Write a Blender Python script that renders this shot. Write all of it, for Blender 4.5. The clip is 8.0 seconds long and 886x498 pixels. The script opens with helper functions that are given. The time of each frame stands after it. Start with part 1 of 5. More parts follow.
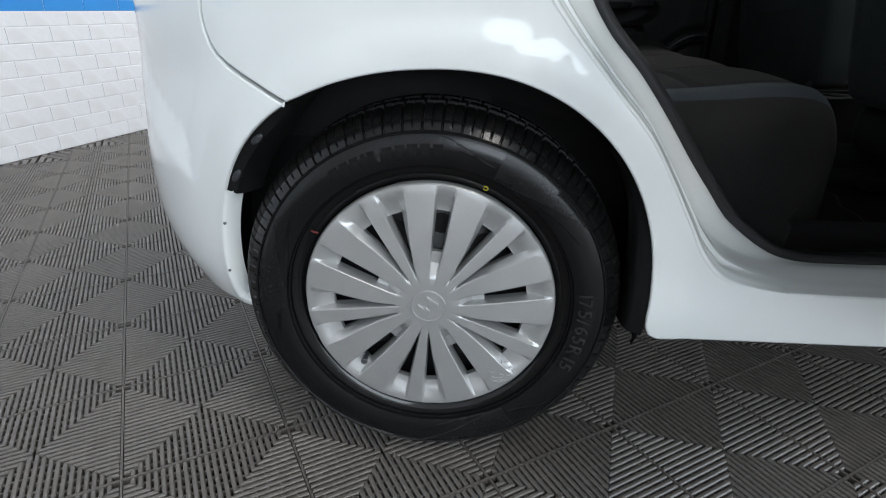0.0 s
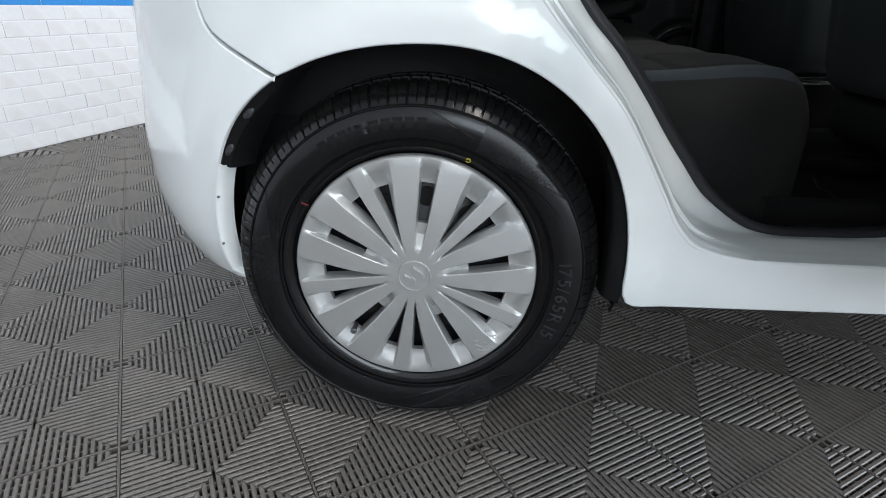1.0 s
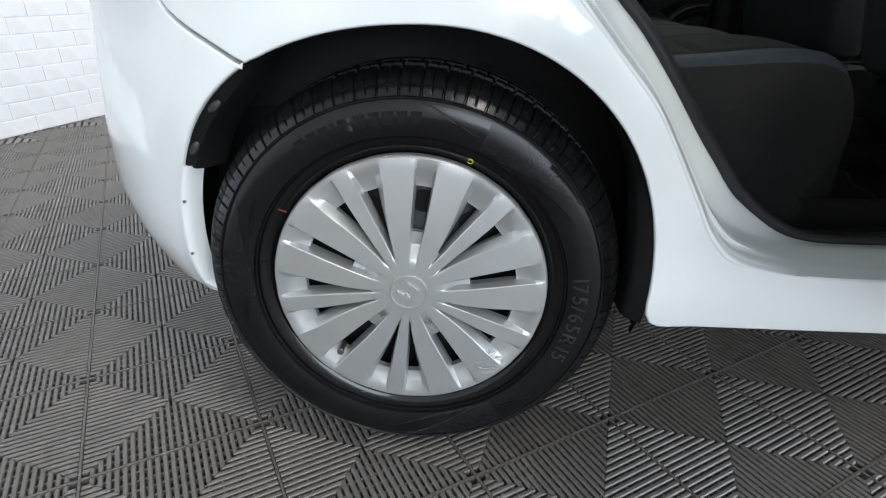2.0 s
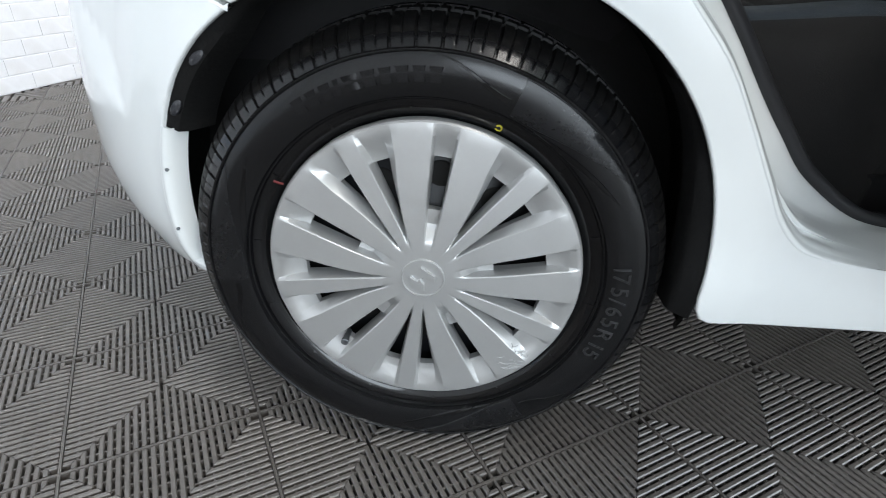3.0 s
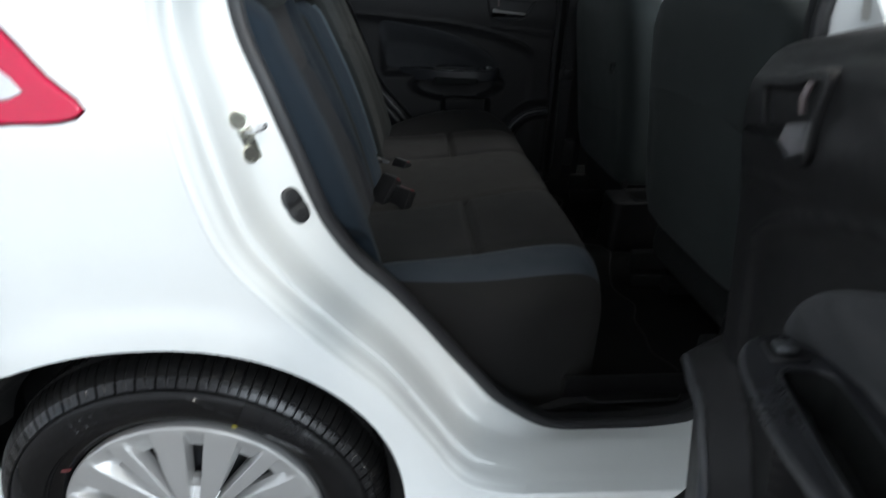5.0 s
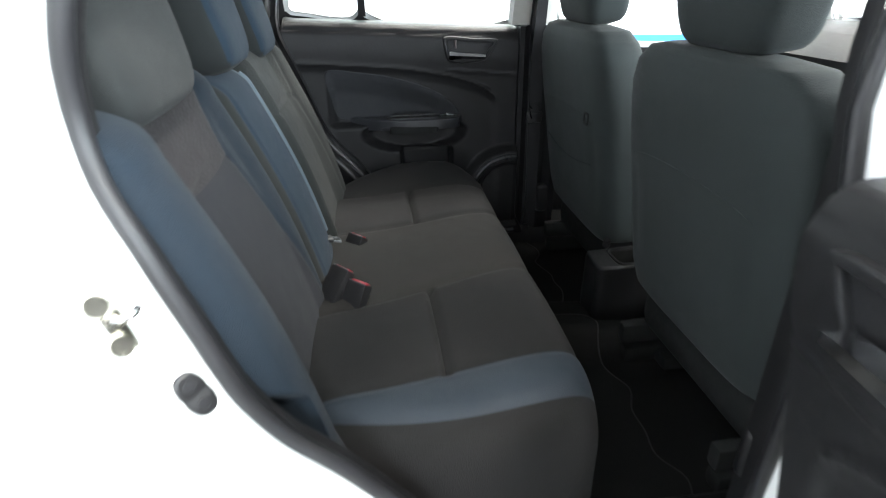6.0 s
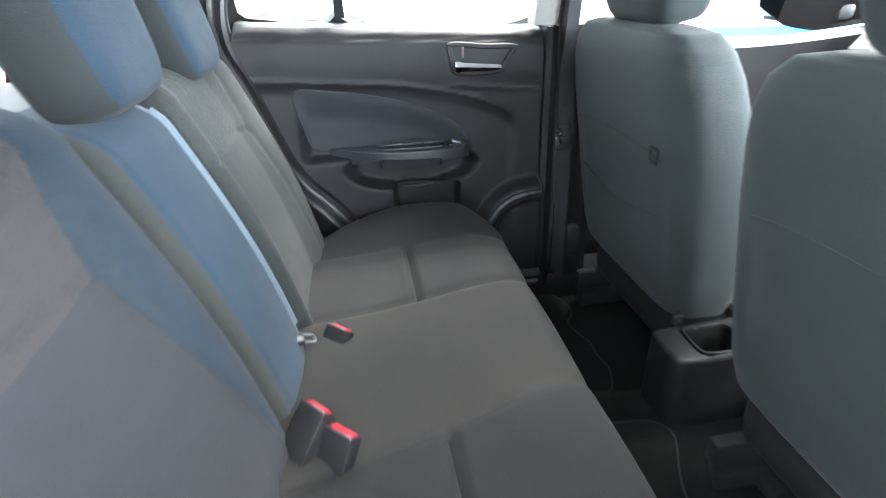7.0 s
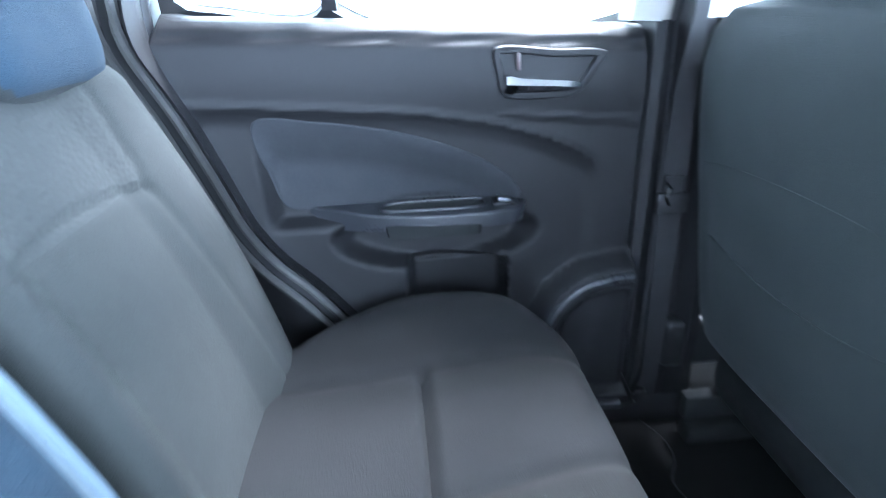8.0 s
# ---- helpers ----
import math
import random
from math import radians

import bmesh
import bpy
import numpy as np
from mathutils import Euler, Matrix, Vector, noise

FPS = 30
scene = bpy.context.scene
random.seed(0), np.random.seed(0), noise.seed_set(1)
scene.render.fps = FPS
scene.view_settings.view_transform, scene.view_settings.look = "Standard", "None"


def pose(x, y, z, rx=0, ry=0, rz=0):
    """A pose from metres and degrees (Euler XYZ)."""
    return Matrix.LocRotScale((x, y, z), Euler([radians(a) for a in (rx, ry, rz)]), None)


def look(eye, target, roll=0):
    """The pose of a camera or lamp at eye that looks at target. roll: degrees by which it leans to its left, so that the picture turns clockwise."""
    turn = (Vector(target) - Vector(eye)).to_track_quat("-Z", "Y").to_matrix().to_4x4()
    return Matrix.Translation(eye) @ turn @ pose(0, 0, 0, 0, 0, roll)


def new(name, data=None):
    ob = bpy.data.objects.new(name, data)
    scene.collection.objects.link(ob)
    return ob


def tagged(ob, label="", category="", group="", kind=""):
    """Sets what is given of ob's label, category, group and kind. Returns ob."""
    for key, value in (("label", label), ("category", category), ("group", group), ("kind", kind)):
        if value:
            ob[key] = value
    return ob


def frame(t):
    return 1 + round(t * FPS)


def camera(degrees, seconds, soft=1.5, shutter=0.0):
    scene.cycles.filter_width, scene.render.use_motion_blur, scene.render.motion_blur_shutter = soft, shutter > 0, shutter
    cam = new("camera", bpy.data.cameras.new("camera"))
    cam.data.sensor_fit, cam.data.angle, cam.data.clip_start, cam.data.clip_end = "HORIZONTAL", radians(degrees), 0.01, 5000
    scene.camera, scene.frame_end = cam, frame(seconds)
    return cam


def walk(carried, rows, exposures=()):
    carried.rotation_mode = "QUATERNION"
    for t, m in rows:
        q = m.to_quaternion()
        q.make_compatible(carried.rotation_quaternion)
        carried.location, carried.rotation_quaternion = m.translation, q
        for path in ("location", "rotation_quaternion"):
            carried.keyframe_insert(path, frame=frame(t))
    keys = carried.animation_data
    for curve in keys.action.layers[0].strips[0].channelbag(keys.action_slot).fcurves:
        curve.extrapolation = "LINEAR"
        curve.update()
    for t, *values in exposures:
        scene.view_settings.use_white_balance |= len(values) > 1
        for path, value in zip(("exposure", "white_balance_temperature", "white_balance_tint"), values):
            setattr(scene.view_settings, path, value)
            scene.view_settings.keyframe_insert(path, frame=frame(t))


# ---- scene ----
cam = camera(77.8, 8.0, 1.0, 0.5)
PATH = [
    (0, (0.067, -0.716, 0.697), (-0.05, 1.111, -0.108), 0.4),
    (0.5, (0.081, -0.754, 0.672), (-0.028, 1.079, -0.122), 0.5),
    (1, (0.089, -0.763, 0.671), (-0.019, 1.064, -0.134), 0.4),
    (1.2, (0.092, -0.765, 0.671), (-0.013, 1.063, -0.133), 0.4),
    (2.3, (0.081, -0.597, 0.652), (-0.019, 1.186, -0.249), 0.4),
    (2.5, (0.089, -0.574, 0.638), (-0.013, 1.193, -0.293), 0.6),
    (3, (0.064, -0.556, 0.636), (-0.064, 1.19, -0.331), 1.0),
    (3.5, (0.039, -0.599, 0.707), (-0.087, 1.146, -0.262), 1.0),
    (4, (0.089, -0.599, 0.762), (-0.025, 1.152, -0.198), 0.5),
    (4.5, (0.232, -0.601, 0.888), (0.198, 1.173, -0.035), 0.1),
    (5, (0.322, -0.577, 1.045), (0.454, 1.201, 0.139), 1.3),
    (5.2, (0.34, -0.563, 1.086), (0.507, 1.218, 0.19), 1.1),
    (6.3, (0.373, -0.221, 1.127), (0.608, 1.559, 0.245), -1.6),
    (6.5, (0.377, -0.139, 1.119), (0.62, 1.638, 0.233), -1.8),
    (7, (0.382, 0.068, 1.111), (0.636, 1.84, 0.219), -2.2),
    (7.5, (0.423, 0.311, 1.064), (0.677, 2.087, 0.179), -2.0),
    (8, (0.445, 0.546, 1.033), (0.59, 2.367, 0.219), -2.4),
]
EXPOSURES = [(0.0, -0.72, 6650, 10), (0.5, -0.65, 6650, 10), (1.2, -0.55, 6650, 10), (2.5, -0.28, 6650, 10), (3.1, -0.22, 6700, 10), (3.5, -0.18, 6850, 10), (4.0, -0.28, 6800, 10), (4.5, -0.35, 6650, 10), (5.0, -0.3, 6600, 10), (5.2, -0.15, 6600, 10), (6.0, 1.45, 6800, 10), (6.3, 2.0, 6850, 10), (6.5, 2.3, 6800, 10), (7.0, 2.9, 6500, 10), (7.5, 3.12, 6700, 10), (7.7, 3.22, 6000, 10), (8.0, 3.42, 5250, 10)]
walk(cam, [(t, look(eye, target, roll)) for t, eye, target, roll in PATH], EXPOSURES)

from mathutils import geometry

# ---- places: x runs to the car's nose, y across the car, z up; the rear wheel stands at x = 0 ----
YC = 0.78                       # the car's middle line
HUB = 0.289                     # height of the wheel centres
BASE = 2.43                     # wheelbase
ROOM_TURN = radians(-13.8)      # the room against the car
TILE = 0.264                    # floor tile
GRID = Vector((0.327, 0.0896, 0))
WALL_FOOT = Vector((-2.19, 1.70, 0))


def room(x, y, z=0.0):
    """A place given along the room's own walls: x from the brick wall, y along it."""
    c, s = math.cos(ROOM_TURN), math.sin(ROOM_TURN)
    return Vector((WALL_FOOT.x + c * x - s * y, WALL_FOOT.y + s * x + c * y, z))


# ---- world and light ----
world = bpy.data.worlds.new("sky")
scene.world = world
world.use_nodes = True
sky = world.node_tree.nodes.new("ShaderNodeTexSky")
sky.sky_type, sky.sun_disc, sky.sun_elevation, sky.sun_rotation = "NISHITA", False, radians(40), radians(60)
world.node_tree.nodes["Background"].inputs[1].default_value = 0.12
world.node_tree.links.new(sky.outputs[0], world.node_tree.nodes["Background"].inputs[0])


def area(name, place, target, sx, sy, watts, colour):
    lamp = bpy.data.lights.new(name, "AREA")
    lamp.shape, lamp.size, lamp.size_y, lamp.energy, lamp.color = "RECTANGLE", sx, sy, watts, colour
    ob = new(name, lamp)
    ob.matrix_world = look(place, target)
    return ob


DAY = (0.79, 0.90, 1.0)
TUBE = (1.0, 0.985, 0.96)
area("daylight_in_gateway", room(8.9, -1.9, 1.9), room(0, -1.9, 1.2), 7.2, 3.6, 640, DAY)
# added daylight from an unseen near-side opening, brightens the car's flank
area("daylight_in_side_window", room(6.3, -5.9, 2.3), room(5.6, 0, 1.4), 4.4, 2.3, 320, DAY)
LAMPS = [(3.0, 2.5), (4.6, -2.4), (4.2, 2.2), (7.2, -2.0), (7.2, 2.2)]
for lx, ly in LAMPS:
    area("ceiling_tube", room(lx, ly, 4.08), room(lx, ly, 0) + Vector((0, 0.001, 0)), 0.25, 1.5, 92, TUBE)


# ---- materials ----
def material(name, colour, rough=0.5, metal=0.0, spread=0.12, scale=6.0, bump=0.0, bump_scale=300.0, coat=0.0, specular=0.5, sheen=0.0, stain=None, stain_amount=0.0, stretch=(1, 1, 1)):
    """A principled material with two scales of variation in colour and roughness, and fine relief."""
    m = bpy.data.materials.new(name)
    m.use_nodes = True
    n, l = m.node_tree.nodes, m.node_tree.links
    p = n["Principled BSDF"]
    p.inputs["Metallic"].default_value = metal
    p.inputs["Coat Weight"].default_value = coat
    p.inputs["Coat Roughness"].default_value = 0.06
    p.inputs["Specular IOR Level"].default_value = specular
    p.inputs["Sheen Weight"].default_value = sheen
    geo = n.new("ShaderNodeTexCoord")
    mapping = n.new("ShaderNodeMapping")
    mapping.inputs["Scale"].default_value = stretch
    l.new(geo.outputs["Object"], mapping.inputs[0])
    big, small = n.new("ShaderNodeTexNoise"), n.new("ShaderNodeTexNoise")
    big.inputs["Scale"].default_value, small.inputs["Scale"].default_value = scale, scale * 14
    big.inputs["Detail"].default_value = small.inputs["Detail"].default_value = 4
    for node in (big, small):
        l.new(mapping.outputs[0], node.inputs["Vector"])
    both = n.new("ShaderNodeMix")
    both.inputs[0].default_value = 0.4
    l.new(big.outputs[0], both.inputs[2])
    l.new(small.outputs[0], both.inputs[3])
    ramp = n.new("ShaderNodeMapRange")
    ramp.inputs[1].default_value, ramp.inputs[2].default_value = 0.3, 0.7
    ramp.inputs[3].default_value, ramp.inputs[4].default_value = 1 - spread, 1 + spread
    l.new(both.outputs[0], ramp.inputs[0])
    tint = n.new("ShaderNodeVectorMath")
    tint.operation = "SCALE"
    tint.inputs[0].default_value = colour
    l.new(ramp.outputs[0], tint.inputs[3])
    out = tint.outputs[0]
    if stain:
        spots = n.new("ShaderNodeTexNoise")
        spots.inputs["Scale"].default_value, spots.inputs["Detail"].default_value = scale * 1.7, 8
        l.new(mapping.outputs[0], spots.inputs["Vector"])
        cut = n.new("ShaderNodeMapRange")
        cut.inputs[1].default_value, cut.inputs[2].default_value = 0.56, 0.72
        cut.inputs[4].default_value = stain_amount
        l.new(spots.outputs[0], cut.inputs[0])
        mix = n.new("ShaderNodeMix")
        mix.data_type = "RGBA"
        mix.inputs[7].default_value = (*stain, 1)
        l.new(cut.outputs[0], mix.inputs[0])
        l.new(out, mix.inputs[6])
        out = mix.outputs[2]
    l.new(out, p.inputs["Base Color"])
    gloss = n.new("ShaderNodeMapRange")
    gloss.inputs[1].default_value, gloss.inputs[2].default_value = 0.3, 0.7
    gloss.inputs[3].default_value, gloss.inputs[4].default_value = rough * 0.85, min(1, rough * 1.15)
    l.new(both.outputs[0], gloss.inputs[0])
    l.new(gloss.outputs[0], p.inputs["Roughness"])
    if bump:
        grain = n.new("ShaderNodeTexNoise")
        grain.inputs["Scale"].default_value, grain.inputs["Detail"].default_value = bump_scale, 3
        l.new(mapping.outputs[0], grain.inputs["Vector"])
        relief = n.new("ShaderNodeBump")
        relief.inputs["Strength"].default_value, relief.inputs["Distance"].default_value = bump, 0.002
        l.new(grain.outputs[0], relief.inputs["Height"])
        l.new(relief.outputs[0], p.inputs["Normal"])
    return m


def weave(m, scale, strength):
    """Adds a woven relief to a fabric."""
    n, l = m.node_tree.nodes, m.node_tree.links
    coords = n.new("ShaderNodeTexCoord")
    cells = n.new("ShaderNodeTexVoronoi")
    cells.inputs["Scale"].default_value = scale
    l.new(coords.outputs["Object"], cells.inputs["Vector"])
    relief = n.new("ShaderNodeBump")
    relief.inputs["Strength"].default_value, relief.inputs["Distance"].default_value = strength, 0.001
    l.new(cells.outputs["Distance"], relief.inputs["Height"])
    l.new(relief.outputs[0], n["Principled BSDF"].inputs["Normal"])
    return m


def clear(name, colour, rough=0.0):
    m = bpy.data.materials.new(name)
    m.use_nodes = True
    p = m.node_tree.nodes["Principled BSDF"]
    p.inputs["Base Color"].default_value = (*colour, 1)
    p.inputs["Transmission Weight"].default_value = 1
    p.inputs["Roughness"].default_value = rough
    p.inputs["IOR"].default_value = 1.45
    return m


def thin_glass(name, colour):
    m = bpy.data.materials.new(name)
    m.use_nodes = True
    n, l = m.node_tree.nodes, m.node_tree.links
    n.remove(n["Principled BSDF"])
    through_it, shine, mix, edge = n.new("ShaderNodeBsdfTransparent"), n.new("ShaderNodeBsdfGlossy"), n.new("ShaderNodeMixShader"), n.new("ShaderNodeFresnel")
    through_it.inputs[0].default_value = (*colour, 1)
    shine.inputs["Roughness"].default_value = 0.01
    edge.inputs[0].default_value = 1.45
    l.new(edge.outputs[0], mix.inputs[0])
    l.new(through_it.outputs[0], mix.inputs[1])
    l.new(shine.outputs[0], mix.inputs[2])
    l.new(mix.outputs[0], n["Material Output"].inputs[0])
    return m


def glow(name, colour, strength):
    m = bpy.data.materials.new(name)
    m.use_nodes = True
    p = m.node_tree.nodes["Principled BSDF"]
    p.inputs["Base Color"].default_value = (0.9, 0.9, 0.9, 1)
    p.inputs["Emission Color"].default_value = (*colour, 1)
    p.inputs["Emission Strength"].default_value = strength
    return m


PAINT = material("white_car_paint", (0.80, 0.82, 0.81), 0.32, spread=0.012, scale=3, coat=1.0, specular=0.4)
BLACK_TRIM = material("black_plastic", (0.012, 0.012, 0.013), 0.42, bump=0.15, bump_scale=900)
LINER = material("wheel_liner_plastic", (0.006, 0.006, 0.006), 0.62, bump=0.3, bump_scale=200, specular=0.25, stain=(0.03, 0.027, 0.024), stain_amount=0.2)
RUBBER = material("tyre_rubber", (0.0062, 0.0062, 0.0068), 0.20, spread=0.25, scale=14, bump=0.05, bump_scale=500, specular=0.36)
RUBBER_SATIN = material("satin_tyre_rubber", (0.0088, 0.0088, 0.0096), 0.28, spread=0.15, scale=20, bump=0.08, bump_scale=900, specular=0.34)
RUBBER_PRINT = material("raised_tyre_lettering", (0.020, 0.020, 0.021), 0.30, spread=0.15, scale=30)
RUBBER_TREAD = material("tread_rubber", (0.0055, 0.0053, 0.0053), 0.5, spread=0.35, scale=30, bump=0.2, bump_scale=400, specular=0.16, stain=(0.022, 0.019, 0.016), stain_amount=0.3)
RUBBER_GLOSS = material("tyre_dressed_rubber", (0.0025, 0.0025, 0.003), 0.10, spread=0.2, scale=14)
SEAL = material("rubber_seal", (0.016, 0.016, 0.018), 0.42, bump=0.1, bump_scale=800)
SILVER = material("silver_wheel_paint", (0.50, 0.50, 0.495), 0.34, metal=0.58, spread=0.03, scale=20, bump=0.02, bump_scale=2500, coat=0.25)
SCUFF = material("scuffed_silver", (0.40, 0.40, 0.40), 0.7, metal=0.2, spread=0.5, scale=60)
STEEL_BLACK = material("black_steel_wheel", (0.014, 0.015, 0.018), 0.42, spread=0.3, scale=25)
STEEL_GREY = material("bare_steel", (0.16, 0.17, 0.18), 0.4, metal=0.8, spread=0.3, scale=30)
ZINC = material("yellow_zinc_plate", (0.68, 0.65, 0.55), 0.26, metal=1.0, spread=0.2, scale=60)
CHROME = material("chrome", (0.80, 0.80, 0.82), 0.10, metal=1.0, spread=0.02)
# paler than the black seal: the welt's glossy highlight is put into the colour
WELT = material("glossy_rubber_welt", (0.065, 0.064, 0.062), 0.24, bump=0.05, bump_scale=800)
YELLOW = material("yellow_tyre_ink", (0.45, 0.38, 0.03), 0.6)
REDMARK = material("red_tyre_ink", (0.13, 0.012, 0.012), 0.6)
GLASS = thin_glass("window_glass", (0.86, 0.92, 0.90))
RED_LENS = material("red_lamp_lens", (0.58, 0.006, 0.055), 0.10, spread=0.06, scale=30, coat=1.0)
CLEAR_LENS = material("clear_lamp_lens", (0.75, 0.76, 0.78), 0.12, metal=0.25, spread=0.08, scale=40, coat=1.0)
STRIPE_RED = material("red_stripe_vinyl", (0.45, 0.015, 0.04), 0.3, spread=0.05, coat=0.5)
STRIPE_NAVY = material("navy_stripe_vinyl", (0.012, 0.045, 0.11), 0.3, spread=0.05, coat=0.5)
STRIPE_BLUE = material("sky_blue_stripe_vinyl", (0.13, 0.48, 0.76), 0.3, spread=0.05, coat=0.5)
STICKER = material("white_sticker", (0.80, 0.81, 0.82), 0.3, spread=0.02, coat=0.5)
TRIM = material("dark_grained_trim", (0.0122, 0.0120, 0.0130), 0.42, spread=0.10, scale=8, bump=0.35, bump_scale=1400, specular=0.25)
ARMREST = material("smooth_armrest_plastic", (0.028, 0.029, 0.033), 0.30, spread=0.08, scale=12, bump=0.2, bump_scale=1600)
TRIM_SOFT = material("soft_door_insert", (0.014, 0.0155, 0.019), 0.8, spread=0.10, scale=20, bump=0.3, bump_scale=1800, sheen=0.1)
PILLAR = material("light_grey_pillar_trim", (0.55, 0.54, 0.50), 0.5, spread=0.04, bump=0.1, bump_scale=1200)
HEADLINER = material("pale_headliner", (0.55, 0.55, 0.52), 0.9, spread=0.05, bump=0.2, bump_scale=1500)
CARPET = material("dark_carpet", (0.011, 0.0108, 0.0105), 0.95, specular=0.1, spread=0.3, scale=40, bump=0.9, bump_scale=700)
CHARCOAL = weave(material("charcoal_seat_fabric", (0.0135, 0.0132, 0.0132), 0.85, spread=0.24, scale=24, specular=0.2, sheen=0.04), 520, 0.4)
BLUEGREY = weave(material("blue_grey_seat_fabric", (0.0150, 0.0285, 0.044), 0.80, spread=0.12, scale=30, specular=0.2, sheen=0.05), 700, 0.5)
WARMGREY = weave(material("warm_grey_seat_fabric", (0.0180, 0.0170, 0.0158), 0.85, spread=0.20, scale=24, specular=0.2, sheen=0.04), 520, 0.4)
OLIVE = weave(material("grey_olive_seat_fabric", (0.0245, 0.0265, 0.0250), 0.85, spread=0.12, scale=30, specular=0.2, sheen=0.05), 700, 0.5)
SEATBACK = weave(material("grey_green_seatback_cloth", (0.024, 0.030, 0.030), 0.75, spread=0.16, scale=18, specular=0.25, sheen=0.05), 700, 0.4)
SLATE = weave(material("slate_blue_seat_fabric", (0.0100, 0.0172, 0.0255), 0.80, spread=0.12, scale=30, specular=0.2, sheen=0.05), 700, 0.5)
PIPING = material("pale_seat_piping", (0.085, 0.115, 0.140), 0.6, spread=0.08, scale=60, bump=0.2, bump_scale=1500)
EDGE_BLUE = weave(material("slate_blue_cushion_edge_fabric", (0.0125, 0.0210, 0.0310), 0.62, spread=0.12, scale=30, specular=0.5, sheen=0.05), 700, 0.5)
BLUE_CHARCOAL = weave(material("blue_charcoal_seat_fabric", (0.0165, 0.0178, 0.0215), 0.85, spread=0.22, scale=24, specular=0.2, sheen=0.04), 520, 0.4)
PALEBLUE = weave(material("pale_blue_seat_fabric", (0.105, 0.132, 0.152), 0.80, spread=0.10, scale=30, specular=0.2, sheen=0.05), 700, 0.5)
UPPER_CLOTH = weave(material("woven_upper_panel_fabric", (0.0215, 0.0195, 0.021), 0.80, spread=0.14, scale=30, specular=0.25, sheen=0.05), 190, 0.8)
KNOB = material("pinkish_grey_knob", (0.11, 0.085, 0.085), 0.35, spread=0.1, scale=50)
UPPER_OLIVE = weave(material("woven_olive_panel_fabric", (0.0270, 0.0290, 0.0275), 0.80, spread=0.14, scale=30, specular=0.25, sheen=0.05), 150, 0.9)
# near-black; also laid into the door's pull recess for its shade
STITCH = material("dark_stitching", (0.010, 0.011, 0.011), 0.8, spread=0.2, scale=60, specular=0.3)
REST_CLOTH = weave(material("grey_headrest_cloth", (0.020, 0.0225, 0.0225), 0.8, spread=0.12, scale=30, specular=0.2, sheen=0.05), 800, 0.3)
WEBBING = material("black_belt_webbing", (0.016, 0.016, 0.018), 0.7, spread=0.2, scale=60, bump=0.5, bump_scale=900, stretch=(1, 1, 6))
RED_PLASTIC = material("red_button_plastic", (0.42, 0.012, 0.03), 0.4, spread=0.05)
TILE_PLASTIC = material("grey_brown_floor_tile_plastic", (0.124, 0.110, 0.099), 0.33, spread=0.22, scale=9, bump=0.2, bump_scale=500, specular=0.7, stain=(0.06, 0.05, 0.042), stain_amount=0.4)
SUBFLOOR = material("dark_concrete_below", (0.020, 0.019, 0.018), 0.9, spread=0.3, scale=12)
WALL_PAINT = material("white_wall_paint", (0.80, 0.81, 0.84), 0.55, spread=0.05, scale=3, bump=0.25, bump_scale=160, stain=(0.52, 0.50, 0.47), stain_amount=0.35)
BLUE_PAINT = material("blue_wall_paint", (0.02, 0.26, 0.68), 0.5, spread=0.06, scale=5, bump=0.2, bump_scale=160)
CEILING = material("white_ceiling_sheet", (0.72, 0.72, 0.70), 0.7, spread=0.04, bump=0.1, bump_scale=60)
ASPHALT = material("yard_asphalt", (0.06, 0.06, 0.06), 0.9, spread=0.25, scale=4, bump=0.5, bump_scale=90)
TUBE_GLOW = glow("lit_tube", (1.0, 0.97, 0.93), 6.0)
LAMP_HOUSING = material("white_lamp_housing", (0.75, 0.75, 0.75), 0.4, spread=0.03)


# ---- mesh helpers ----
def smooth(x):
    x = max(0.0, min(1.0, x))
    return x * x * (3 - 2 * x)


def between(x, xs, ys):
    return float(np.interp(x, xs, ys))


def link(name, geo, mat, sharp=40.0):
    """A mesh object of (points, faces[, normals]); normals may be None."""
    points, faces = geo[0], geo[1]
    me = bpy.data.meshes.new(name)
    me.from_pydata([tuple(p) for p in points], [], faces)
    for each in (mat if isinstance(mat, (list, tuple)) else [mat]):
        me.materials.append(each)
    me.polygons.foreach_set("use_smooth", [True] * len(me.polygons))
    if len(geo) > 2 and geo[2] is not None:
        me.normals_split_custom_set_from_vertices([tuple(v) for v in geo[2]])
    else:
        me.set_sharp_from_angle(angle=radians(sharp))
    if len(geo) > 3:
        me.polygons.foreach_set("material_index", geo[3])
    me.update()
    return new(name, me)


WORLD = {}


def part(name, geo, mat, parent, label="", sharp=40.0):
    """One mesh, given in world places, under a thing or a part."""
    if isinstance(geo, bmesh.types.BMesh):
        bm, geo = geo, None
        bm.verts.ensure_lookup_table()
        geo = ([v.co.copy() for v in bm.verts], [[v.index for v in f.verts] for f in bm.faces])
        bm.free()
    ob = link(name, geo, mat, sharp)
    ob.parent = parent
    ob.matrix_parent_inverse = WORLD.get(parent, Matrix()).inverted()
    WORLD[ob] = Matrix()
    return tagged(ob, label) if label else ob


def thing(name, place, label, category, group="", kind=""):
    ob = new(name)
    ob.matrix_basis = Matrix.Translation(place)
    WORLD[ob] = ob.matrix_basis.copy()
    return tagged(ob, label, category, group, kind)


def join(*geos):
    points, faces = [], []
    for g in geos:
        k = len(points)
        points += [Vector(p) for p in g[0]]
        faces += [[i + k for i in f] for f in g[1]]
    return points, faces


def moved(geo, m):
    return ([m @ Vector(p) for p in geo[0]], geo[1], *geo[2:])


